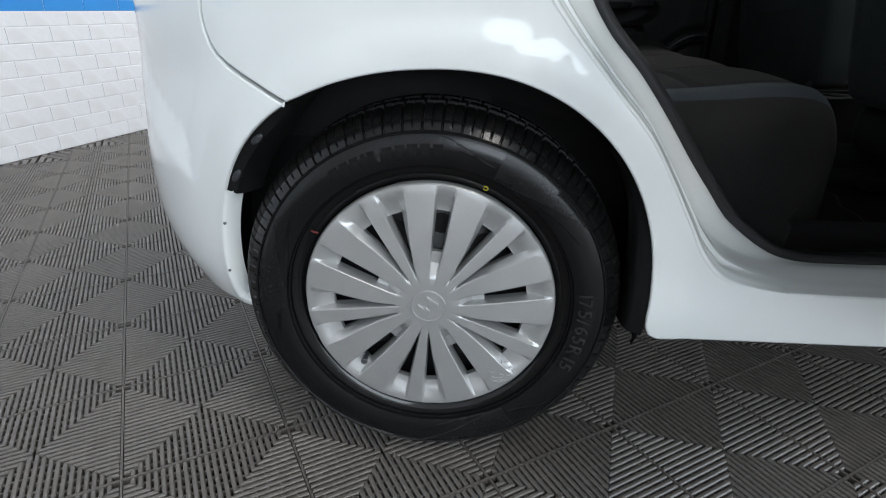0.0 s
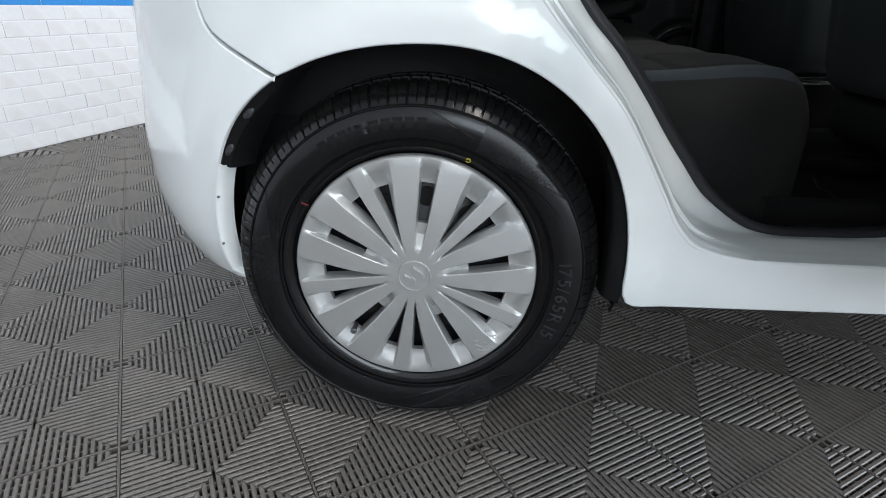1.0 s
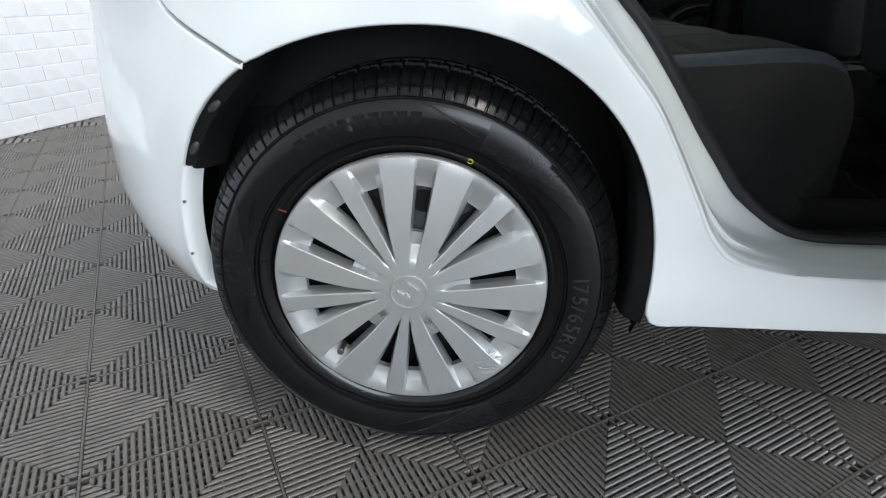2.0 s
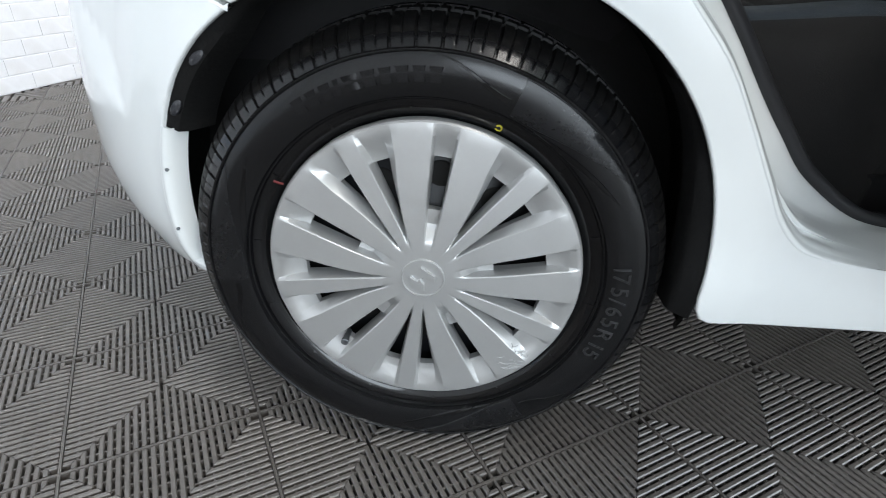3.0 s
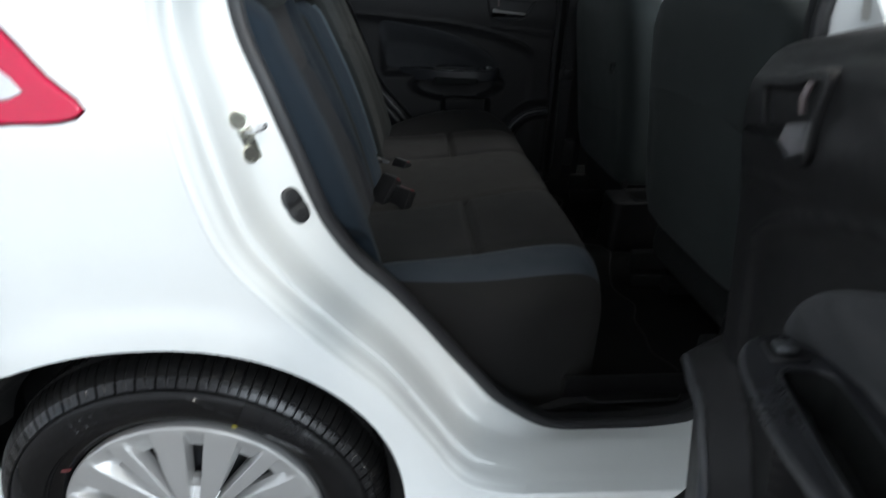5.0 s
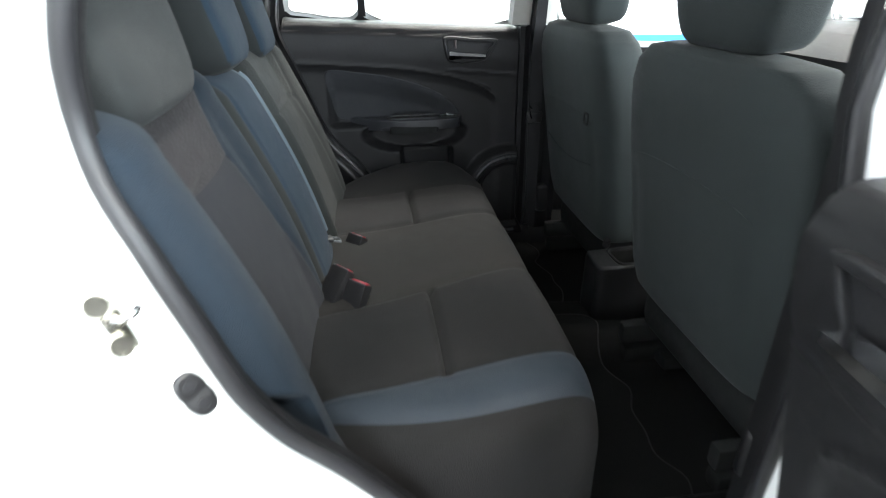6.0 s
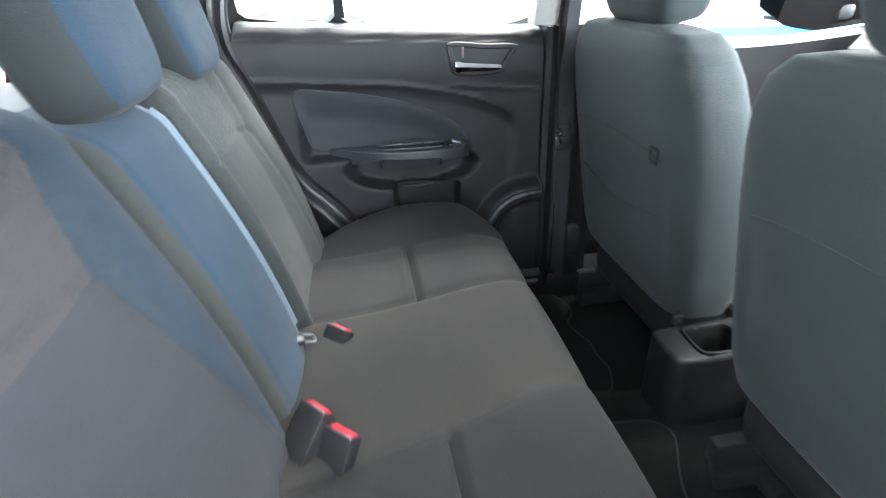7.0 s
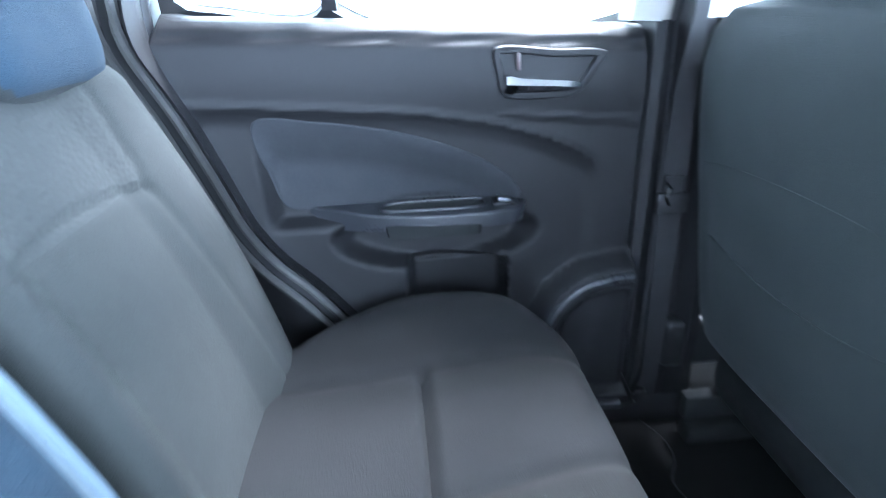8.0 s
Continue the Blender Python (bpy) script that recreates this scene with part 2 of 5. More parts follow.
def mapped(geo, f, flip=False):
    faces = [list(reversed(q)) for q in geo[1]] if flip else geo[1]
    return [f(Vector(p)) for p in geo[0]], faces


def loft(rows, ring=False, tube_ends=False, close_rows=False):
    """Quads between rows of points; ring: each row is closed; close_rows: the last row meets the first."""
    n, points, faces = len(rows[0]), [p for row in rows for p in row], []
    count = len(rows)
    for a in range(count if close_rows else count - 1):
        b = (a + 1) % count
        for i in range(n if ring else n - 1):
            j = (i + 1) % n
            faces.append([a * n + i, a * n + j, b * n + j, b * n + i])
    if tube_ends:
        faces.append(list(range(n - 1, -1, -1)))
        faces.append([(count - 1) * n + i for i in range(n)])
    return points, faces


def spline(points, step, closed=False):
    """Points along a smooth curve through the given ones."""
    pts = [Vector(p) for p in points]
    out, n = [], len(pts)
    for i in range(n if closed else n - 1):
        a, b = pts[i], pts[(i + 1) % n]
        before = pts[i - 1] if closed or i else a
        after = pts[(i + 2) % n] if closed or i + 2 < n else b
        parts = max(1, int(math.ceil((b - a).length / step)))
        k = (b - a).length
        m0 = (b - before) * (k / max(1e-6, (b - a).length + (a - before).length))
        m1 = (after - a) * (k / max(1e-6, (b - a).length + (after - b).length))
        for s in range(parts):
            t = s / parts
            out.append(a * (2 * t**3 - 3 * t**2 + 1) + m0 * (t**3 - 2 * t**2 + t) + b * (3 * t**2 - 2 * t**3) + m1 * (t**3 - t**2))
    if not closed:
        out.append(pts[-1])
    return out


def tube(path, radius, sides=8, closed=False, flat=1.0):
    """A round cord along a path; flat squeezes it across."""
    path = [Vector(p) for p in path]
    rows, n = [], len(path)
    up = Vector((0.31, 0.17, 0.93))
    for i, p in enumerate(path):
        a = path[i - 1] if closed or i else p
        b = path[(i + 1) % n] if closed or i + 1 < n else p
        way = (b - a).normalized()
        side = way.cross(up).normalized()
        top = side.cross(way).normalized()
        rows.append([p + (side * math.cos(q) + top * math.sin(q) * flat) * radius for q in (2 * math.pi * k / sides for k in range(sides))])
    return loft(rows, ring=True, tube_ends=not closed, close_rows=closed)


def revolve(profile, count, axis="y", dip=None):
    """Turns (along, radius) about an axis; dip(i, k) is taken off the radius of point k at step i."""
    rows = []
    for i in range(count):
        a = 2 * math.pi * i / count
        row = []
        for k, (along, r) in enumerate(profile):
            r -= dip(i, k) if dip else 0
            row.append(Vector((r * math.cos(a), along, r * math.sin(a))) if axis == "y" else Vector((r * math.cos(a), r * math.sin(a), along)))
        rows.append(row)
    return loft(rows, close_rows=True)


def box(centre, size, bevel=0.004, steps=2, m=None):
    """A box with rounded edges."""
    bm = bmesh.new()
    bmesh.ops.create_cube(bm, size=1)
    bmesh.ops.scale(bm, vec=size, verts=bm.verts)
    if bevel:
        bmesh.ops.bevel(bm, geom=bm.edges[:], offset=min(bevel, min(size) * 0.49), segments=steps, profile=0.5, affect="EDGES")
    if m:
        bmesh.ops.transform(bm, matrix=m, verts=bm.verts)
    bmesh.ops.translate(bm, vec=centre, verts=bm.verts)
    bm.verts.index_update()
    geo = ([v.co.copy() for v in bm.verts], [[v.index for v in f.verts] for f in bm.faces])
    bm.free()
    return geo


def disc(centre, radius, depth, sides=24, bevel=0.0008, axis="y"):
    """A short cylinder."""
    prof = [(-depth / 2, 0.0001), (-depth / 2, radius - bevel), (-depth / 2 + bevel, radius), (depth / 2 - bevel, radius), (depth / 2, radius - bevel), (depth / 2, 0.0001)]
    geo = revolve(prof, sides, axis)
    return moved(geo, Matrix.Translation(centre))


def inside(poly, pts):
    """Which of the points lie in the polygon."""
    poly, pts = np.asarray(poly, float), np.asarray(pts, float)
    x, y = pts[:, 0], pts[:, 1]
    hit = np.zeros(len(pts), bool)
    for (x0, y0), (x1, y1) in zip(poly, np.roll(poly, -1, 0)):
        cross = (y0 > y) != (y1 > y)
        hit ^= cross & (x < (x1 - x0) * (y - y0) / (y1 - y0 + 1e-12) + x0)
    return hit


def shrunk(loop, by):
    """A closed loop drawn in (by > 0) or out, in its plane; the loop runs counter-clockwise."""
    p = np.asarray(loop, float)
    way = np.roll(p, -1, 0) - np.roll(p, 1, 0)
    way /= np.linalg.norm(way, axis=1)[:, None] + 1e-9
    return p + by * np.stack([-way[:, 1], way[:, 0]], 1)


def turned_ccw(loop):
    p = np.asarray(loop, float)
    area2 = np.sum(p[:, 0] * np.roll(p[:, 1], -1) - np.roll(p[:, 0], -1) * p[:, 1])
    return p if area2 > 0 else p[::-1]


def panel(loop, f, step=0.03, holes=(), lip=0.014, edge=0.003, rims=True, flip=False):
    """A sheet over a closed outline in (u, v), laid in space by f(u, v, e), e being the depth behind its face.
    Its edges, those of the holes too, are rounded and turned in by lip; flip: the face looks the other way."""
    loops = [turned_ccw(loop)] + [turned_ccw(h)[::-1] for h in holes]
    inner = [shrunk(q, edge) for q in loops]
    lo, hi = inner[0].min(0), inner[0].max(0)
    grid = []
    for r, v in enumerate(np.arange(lo[1] + step / 2, hi[1], step * 0.87)):
        for u in np.arange(lo[0] + step / 2 + (r % 2) * step / 2, hi[0], step):
            grid.append((u, v))
    grid = np.array(grid).reshape(-1, 2)
    keep = inside(inner[0], grid)
    for q in inner[1:]:
        keep &= ~inside(q, grid)
    edge_points = np.concatenate(inner)
    grid = grid[keep]
    far = np.array([np.min((edge_points[:, 0] - u) ** 2 + (edge_points[:, 1] - v) ** 2) > (step * 0.45) ** 2 for u, v in grid], bool) if len(grid) else np.zeros(0, bool)
    verts = [Vector(p) for p in edge_points] + [Vector(p) for p in grid[far]]
    edges, k = [], 0
    for q in inner:
        edges += [(k + i, k + (i + 1) % len(q)) for i in range(len(q))]
        k += len(q)
    co, _, tris, *_ = geometry.delaunay_2d_cdt(verts, edges, [], 0, 1e-6)
    flat = np.array([(p.x, p.y) for p in co])
    mids = np.array([flat[list(t)].mean(0) for t in tris])
    good = inside(inner[0], mids)
    for q in inner[1:]:
        good &= ~inside(q, mids)
    points = [Vector(f(u, v, 0.0)) for u, v in flat]
    h = 0.004
    normals = []
    for u, v in flat:
        a = Vector(f(u + h, v, 0)) - Vector(f(u - h, v, 0))
        b = Vector(f(u, v + h, 0)) - Vector(f(u, v - h, 0))
        normals.append(a.cross(b).normalized() * (-1 if flip else 1))
    faces = [list(t) for t, g in zip(tris, good) if g]
    if rims:
        for q, outer in zip(inner, loops):
            out = outer - q
            out /= np.linalg.norm(out, axis=1)[:, None] + 1e-9
            k, n = len(points), len(q)
            for (u, v), (ou, ov), (du, dv) in zip(q, outer, out):
                face = (Vector(f(u + h, v, 0)) - Vector(f(u - h, v, 0))).cross(Vector(f(u, v + h, 0)) - Vector(f(u, v - h, 0))).normalized() * (-1 if flip else 1)
                side = (Vector(f(u + du * h, v + dv * h, 0)) - Vector(f(u, v, 0))).normalized()
                for where, deep, blend in (((u, v), 0.0, 0.0), ((u + (ou - u) * 0.7, v + (ov - v) * 0.7), edge * 0.3, 0.5), ((ou, ov), edge, 1.0), ((ou, ov), lip, 1.0)):
                    points.append(Vector(f(where[0], where[1], deep)))
                    normals.append((face * (1 - blend) + side * blend).normalized())
            for i in range(n):
                j = (i + 1) % n
                for s in range(3):
                    faces.append([k + 4 * i + s, k + 4 * i + s + 1, k + 4 * j + s + 1, k + 4 * j + s])
    return points, [q[::-1] for q in faces] if flip else faces, normals


def far_side(p):
    """The mirrored place on the car's other side."""
    return Vector((p[0], 2 * YC - p[1], p[2]))


def both_sides(geo, other):
    """The geometry as it is, or mirrored to the other side of the car."""
    if not other:
        return geo
    out = [far_side(p) for p in geo[0]], [list(reversed(q)) for q in geo[1]]
    if len(geo) > 2 and geo[2] is not None:
        out += ([Vector((v[0], -v[1], v[2])) for v in geo[2]],)
    return out


def letters(text, size, raise_by):
    """Characters as flat raised geometry, one after another: (geometry, width) each, standing in x and y."""
    made = []
    for ch in text:
        curve = bpy.data.curves.new("character", "FONT")
        curve.body, curve.size, curve.extrude = ch, size, raise_by
        ob = new("character", curve)
        me = bpy.data.meshes.new_from_object(ob.evaluated_get(bpy.context.evaluated_depsgraph_get()))
        pts, faces = [v.co.copy() for v in me.vertices], [list(q.vertices) for q in me.polygons]
        bpy.data.objects.remove(ob)
        bpy.data.curves.remove(curve)
        bpy.data.meshes.remove(me)
        made.append(((pts, faces), max((p.x for p in pts), default=0) + size * 0.08))
    return made


# ---- the room ----
ROOM_X, Y0, Y1, HIGH = 9.0, -6.0, 3.2, 4.2
BAND0, BAND1 = 0.667, 0.727


def slab(name, a, b, z0, z1, thick, mat, label=""):
    """A wall from a to b on the floor plan of the room, thick to its outer side."""
    way = (Vector(b) - Vector(a)).normalized()
    out = Vector((way.y, -way.x, 0)) * thick
    low = [Vector(a), Vector(b), Vector(b) + out, Vector(a) + out]
    pts = [p + Vector((0, 0, z0)) for p in low] + [p + Vector((0, 0, z1)) for p in low]
    faces = [[0, 1, 5, 4], [1, 2, 6, 5], [2, 3, 7, 6], [3, 0, 4, 7], [4, 5, 6, 7], [3, 2, 1, 0]]
    return tagged(link(name, (pts, faces), mat), label or "white painted brick wall of the showroom", "wall", kind="structure")


# the brick wall behind the car, bricks laid on its backing
wall_back = slab("wall_back", room(0, Y1), room(0, Y0), 0, HIGH, 0.2, WALL_PAINT, "white painted brick wall with a blue band and scuffed foot")
# the wall beside the car
wall_side = slab("wall_side", room(ROOM_X, Y1), room(0, Y1), 0, HIGH, 0.2, WALL_PAINT, "white painted showroom side wall with a blue band")
tagged(link("blue_band", join(
    box(room(ROOM_X / 2, Y1 - 0.004, (BAND0 + BAND1) / 2), (ROOM_X, 0.008, BAND1 - BAND0), 0.002, 1, Matrix.Rotation(ROOM_TURN, 4, "Z"))), BLUE_PAINT), "blue painted band on the white side wall", "trim", kind="structure")
# wall with the gateway ahead of the car
GATE = (-5.6, 1.8, 3.8)
slab("wall_front_1", room(ROOM_X, Y0), room(ROOM_X, GATE[0]), 0, HIGH, 0.2, WALL_PAINT)
slab("wall_front_2", room(ROOM_X, GATE[1]), room(ROOM_X, Y1), 0, HIGH, 0.2, WALL_PAINT)
slab("wall_front_3", room(ROOM_X, GATE[0]), room(ROOM_X, GATE[1]), GATE[2], HIGH, 0.2, WALL_PAINT)
SIDE_GATE = (4.05, 8.55, 3.5, 1.1)      # unseen long opening high in the near wall, added to light the car's side
slab("wall_near_1", room(0, Y0), room(SIDE_GATE[0], Y0), 0, HIGH, 0.2, WALL_PAINT)
slab("wall_near_2", room(SIDE_GATE[1], Y0), room(ROOM_X, Y0), 0, HIGH, 0.2, WALL_PAINT)
# unseen lower wall, added to keep the opening's light off low parts
slab("wall_near_4", room(SIDE_GATE[0], Y0), room(SIDE_GATE[1], Y0), 0, SIDE_GATE[3], 0.2, WALL_PAINT)
slab("wall_near_3", room(SIDE_GATE[0], Y0), room(SIDE_GATE[1], Y0), SIDE_GATE[2], HIGH, 0.2, WALL_PAINT)
roof = [room(-0.3, Y0 - 0.3, HIGH), room(ROOM_X + 0.3, Y0 - 0.3, HIGH), room(ROOM_X + 0.3, Y1 + 0.3, HIGH), room(-0.3, Y1 + 0.3, HIGH)]
tagged(link("ceiling", (roof + [p + Vector((0, 0, 0.12)) for p in roof], [[3, 2, 1, 0], [4, 5, 6, 7], [0, 1, 5, 4], [1, 2, 6, 5], [2, 3, 7, 6], [3, 0, 4, 7]]), CEILING), "white sheet ceiling of the showroom", "ceiling", kind="structure")
yard = [Vector((-60, -60, -0.06)), Vector((60, -60, -0.06)), Vector((60, 60, -0.06)), Vector((-60, 60, -0.06))]
tagged(link("ground", (yard, [[0, 1, 2, 3]]), ASPHALT), "grey asphalt yard round the building", "ground", kind="structure")
bed = [room(0, Y0, -0.014), room(ROOM_X, Y0, -0.014), room(ROOM_X, Y1, -0.014), room(0, Y1, -0.014)]
floor = tagged(link("floor", (bed + [p - Vector((0, 0, 0.04)) for p in bed], [[0, 1, 2, 3], [7, 6, 5, 4], [0, 4, 5, 1], [1, 5, 6, 2], [2, 6, 7, 3], [3, 7, 4, 0]]), SUBFLOOR), "showroom floor of ribbed grey plastic tiles", "floor", kind="structure")
WORLD[floor] = Matrix()
WORLD[wall_back] = Matrix()

for lx, ly in LAMPS:
    lamp = thing("ceiling_lamp", room(lx, ly, 4.14), "white fluorescent ceiling lamp with a lit tube", "lamp", "ceiling lamps")
    turn = Matrix.Rotation(ROOM_TURN, 4, "Z")
    part("housing", box(room(lx, ly, 4.15), (0.28, 1.56, 0.07), 0.01, 2, turn), LAMP_HOUSING, lamp)
    part("tube", moved(disc((0, 0, 0), 0.016, 1.46, 12), Matrix.Translation(room(lx, ly, 4.095)) @ turn), TUBE_GLOW, lamp)

# ---- the car: its skin ----
TURN_AT, ROUND = -0.10, 0.45            # where the side begins to turn into the tail, and how tightly
NOSE_AT, NOSE_ROUND = 2.75, 0.48
SIDE_Y = -0.02


def plan(u):
    """The car's outline seen from above, by the length u along it: place and inward direction."""
    if u >= TURN_AT and u <= NOSE_AT:
        return u, SIDE_Y, 0.0, 1.0
    if u < TURN_AT:
        a = (TURN_AT - u) / ROUND
        if a <= math.pi / 2:
            return TURN_AT - ROUND * math.sin(a), SIDE_Y + ROUND * (1 - math.cos(a)), math.sin(a), math.cos(a)
        return TURN_AT - ROUND, SIDE_Y + ROUND + (a - math.pi / 2) * ROUND, 1.0, 0.0
    a = (u - NOSE_AT) / NOSE_ROUND
    if a <= math.pi / 2:
        return NOSE_AT + NOSE_ROUND * math.sin(a), SIDE_Y + NOSE_ROUND * (1 - math.cos(a)), -math.sin(a), math.cos(a)
    return NOSE_AT + NOSE_ROUND, SIDE_Y + NOSE_ROUND + (a - math.pi / 2) * NOSE_ROUND, -1.0, 0.0


REAR_END = TURN_AT - ROUND * math.pi / 2 - (YC - SIDE_Y - ROUND) - 0.006
NOSE_END = NOSE_AT + NOSE_ROUND * math.pi / 2 + (YC - SIDE_Y - NOSE_ROUND) + 0.006
ARCH = (0.016, 0.315, 0.300, 0.313)     # middle and half axes of the wheel opening
SECTION_Z = [0.18, 0.25, 0.30, 0.36, 0.45, 0.55, 0.64, 0.76, 0.88, 0.95, 1.00, 1.06, 1.20, 1.36, 1.42]
SECTION_D = [0.045, 0.014, 0.006, 0.010, 0.010, 0.004, 0.0, -0.002, 0.004, 0.014, 0.032, 0.056, 0.122, 0.205, 0.28]
TAIL_D = [0.08, 0.030, -0.006, -0.028, -0.030, -0.016, -0.004, 0.010, 0.020, 0.03, 0.05, 0.09, 0.24, 0.46, 0.56]


def eased(z, zs, ds):
    """Smooth interpolation of a section."""
    return sum(w * between(z + k * 0.012, zs, ds) for k, w in ((-2, 0.12), (-1, 0.22), (0, 0.32), (1, 0.22), (2, 0.12)))


def skin(u, z, e=0.0):
    """The car's outer face at length u and height z, e behind it."""
    x, y, nx, ny = plan(u)
    tail = nx * nx
    depth = eased(z, SECTION_Z, SECTION_D) * (1 - tail) + eased(z, SECTION_Z, TAIL_D) * tail
    if -0.62 < u < -0.28:
        right = ((u + 0.315) * -0.859 + (z - 0.557) * 0.512)
        low = ((u + 0.377) * 0.488 + (z - 0.453) * 0.873)
        depth += 0.011 * max(0.0, min(1.0, min(right, low) / 0.055)) * (1 - smooth((z - 0.60) / 0.10)) * smooth((u + 0.62) / 0.12)
    for cx in (ARCH[0], ARCH[0] + BASE):
        far = math.hypot((u - cx) / ARCH[2], (z - ARCH[1]) / ARCH[3])
        if far < 1.5:
            depth -= 0.005 * (1 - smooth((far - 1.09) / 0.13))
    return Vector((x + nx * (depth + e), y + ny * (depth + e), z))


REAR_REACH = 0.053                      # the opening reaches further behind the wheel


def arch_line(start, stop, step, cx=ARCH[0], power=2.15):
    """The wheel opening's edge from one angle to another (degrees, 0 ahead, 90 up)."""
    out = []
    for k in range(step + 1):
        a = radians(start + (stop - start) * k / step)
        c, s = math.cos(a), math.sin(a)
        out.append((cx + (ARCH[2] if c > 0 else ARCH[2] + REAR_REACH) * math.copysign(abs(c) ** (2 / power), c), ARCH[1] + ARCH[3] * math.copysign(abs(s) ** (2 / power), s)))
    return out


# the rear door's opening: outer edge and inner (sealed) edge, pair by pair
FRAME_PAIRS = [
    (0.900, 1.000, 0.868, 1.000), (0.905, 0.420, 0.872, 0.440), (0.890, 0.350, 0.858, 0.358), (0.850, 0.333, 0.815, 0.328),
    (0.620, 0.333, 0.660, 0.318), (0.500, 0.337, 0.560, 0.330), (0.420, 0.352, 0.476, 0.388), (0.385, 0.382, 0.430, 0.445),
    (0.357, 0.430, 0.395, 0.490), (0.322, 0.490, 0.350, 0.552), (0.285, 0.548, 0.300, 0.615), (0.234, 0.605, 0.250, 0.668),
    (0.165, 0.685, 0.213, 0.726), (0.120, 0.750, 0.195, 0.772), (0.098, 0.820, 0.178, 0.822), (0.085, 0.900, 0.150, 0.900),
    (0.070, 1.000, 0.115, 1.000), (0.085, 1.110, 0.125, 1.100), (0.150, 1.260, 0.185, 1.240), (0.250, 1.360, 0.275, 1.330),
    (0.380, 1.395, 0.390, 1.365), (0.850, 1.400, 0.830, 1.370), (0.925, 1.360, 0.890, 1.330)]


def woven(rows, parts):
    """Rows of numbers, taken as a closed loop and smoothed, parts steps from one to the next."""
    q, out = np.array(rows, float), []
    for i in range(len(q)):
        p0, p1, p2, p3 = q[i - 1], q[i], q[(i + 1) % len(q)], q[(i + 2) % len(q)]
        k = [np.linalg.norm(b[:2] - a[:2]) + 1e-6 for a, b in ((p0, p1), (p1, p2), (p2, p3))]
        m0, m1 = (p2 - p0) * k[1] / (k[0] + k[1]), (p3 - p1) * k[1] / (k[1] + k[2])
        for s in range(parts):
            t = s / parts
            out.append(p1 * (2 * t**3 - 3 * t**2 + 1) + m0 * (t**3 - 2 * t**2 + t) + p2 * (3 * t**2 - 2 * t**3) + m1 * (t**3 - t**2))
    return np.array(out)


STEPS = 6
frame_line = woven(FRAME_PAIRS, STEPS)
OUTER = [(p[0], p[1]) for p in frame_line]
INNER = [(p[2], p[3]) for p in frame_line]
FRONT_DOOR = [(p.x, p.y) for p in spline([(0.985, 0.95), (0.985, 0.42), (1.01, 0.35), (1.06, 0.335), (1.70, 0.335), (1.85, 0.37), (1.93, 0.50), (1.975, 0.80), (1.99, 0.98), (1.84, 1.10), (1.52, 1.32), (1.39, 1.385), (1.25, 1.40), (1.05, 1.40), (1.0, 1.36)], 0.04, True)]

TAIL_LAMP = [(p.x, p.y) for p in spline([(0.004, 0.914), (-0.025, 0.944), (-0.060, 0.984), (-0.12, 1.035), (-0.20, 1.085), (-0.32, 1.10), (-0.40, 1.02), (-0.43, 0.90), (-0.42, 0.78), (-0.38, 0.748), (-0.275, 0.748), (-0.252, 0.775), (-0.205, 0.832), (-0.155, 0.872), (-0.085, 0.899), (-0.02, 0.903)], 0.02, True)]
LAMP_CLEAR = [(p.x, p.y) for p in spline([(-0.048, 0.931), (-0.075, 0.958), (-0.13, 0.995), (-0.20, 1.01), (-0.26, 0.99), (-0.25, 0.93), (-0.16, 0.915), (-0.085, 0.920)], 0.02, True)]
# seam between the bumper and the side, from the lamp to the wheel opening
SEAM = spline([(-0.283, 0.742), (-0.299, 0.690), (-0.293, 0.652), (-0.265, 0.627), (-0.210, 0.597), (-0.166, 0.577)], 0.02)
SEAM = [(p.x, p.y) for p in SEAM]

car = thing("car", (1.0, YC, 0), "white five-door hatchback with its rear side door standing open", "car")


# where the seam meets the wheel opening
ARCH_TOP = min(np.arange(100, 150, 0.1), key=lambda a: math.dist(arch_line(a, a, 1)[0], SEAM[-1]))
SEAM[-1] = arch_line(ARCH_TOP, ARCH_TOP, 1)[0]


out_lamp = [tuple(p) for p in shrunk(turned_ccw(TAIL_LAMP), -0.002)]
i0 = min(range(len(out_lamp)), key=lambda i: math.hypot(out_lamp[i][0] + 0.283, out_lamp[i][1] - 0.746))
i1 = min(range(len(out_lamp)), key=lambda i: math.hypot(out_lamp[i][0] + 0.26, out_lamp[i][1] - 1.10))
k, lamp_edge = i0, []
while True:
    lamp_edge.append(out_lamp[k])
    if k == i1:
        break
    k = (k + 1) % len(out_lamp)

sill = [(x, 0.25) for x in np.arange(0.352, 2.02, 0.03)]
body_loop = ([(0.3155, 0.288), (0.3175, 0.272), (0.3245, 0.258), (0.3365, 0.2515), *sill, (2.03, 0.26)] + [(2.03, z) for z in np.arange(0.30, 0.98, 0.04)]
             + [(p.x, p.y) for p in spline([(2.03, 0.985), (1.88, 1.12), (1.56, 1.35), (1.42, 1.42)], 0.03)]
             + [(x, 1.42) for x in np.arange(1.38, 0.12, -0.04)]
             + [(p.x, p.y) for p in spline([(0.10, 1.42), (-0.06, 1.36), (-0.18, 1.24), (-0.25, 1.12)], 0.03)]
             + lamp_edge[::-1] + [(u + 0.0015, z + 0.002) for u, z in SEAM[1:-1]]
             + arch_line(ARCH_TOP - 1.6, -3, 52))
door_cut = [tuple(p) for p in OUTER]
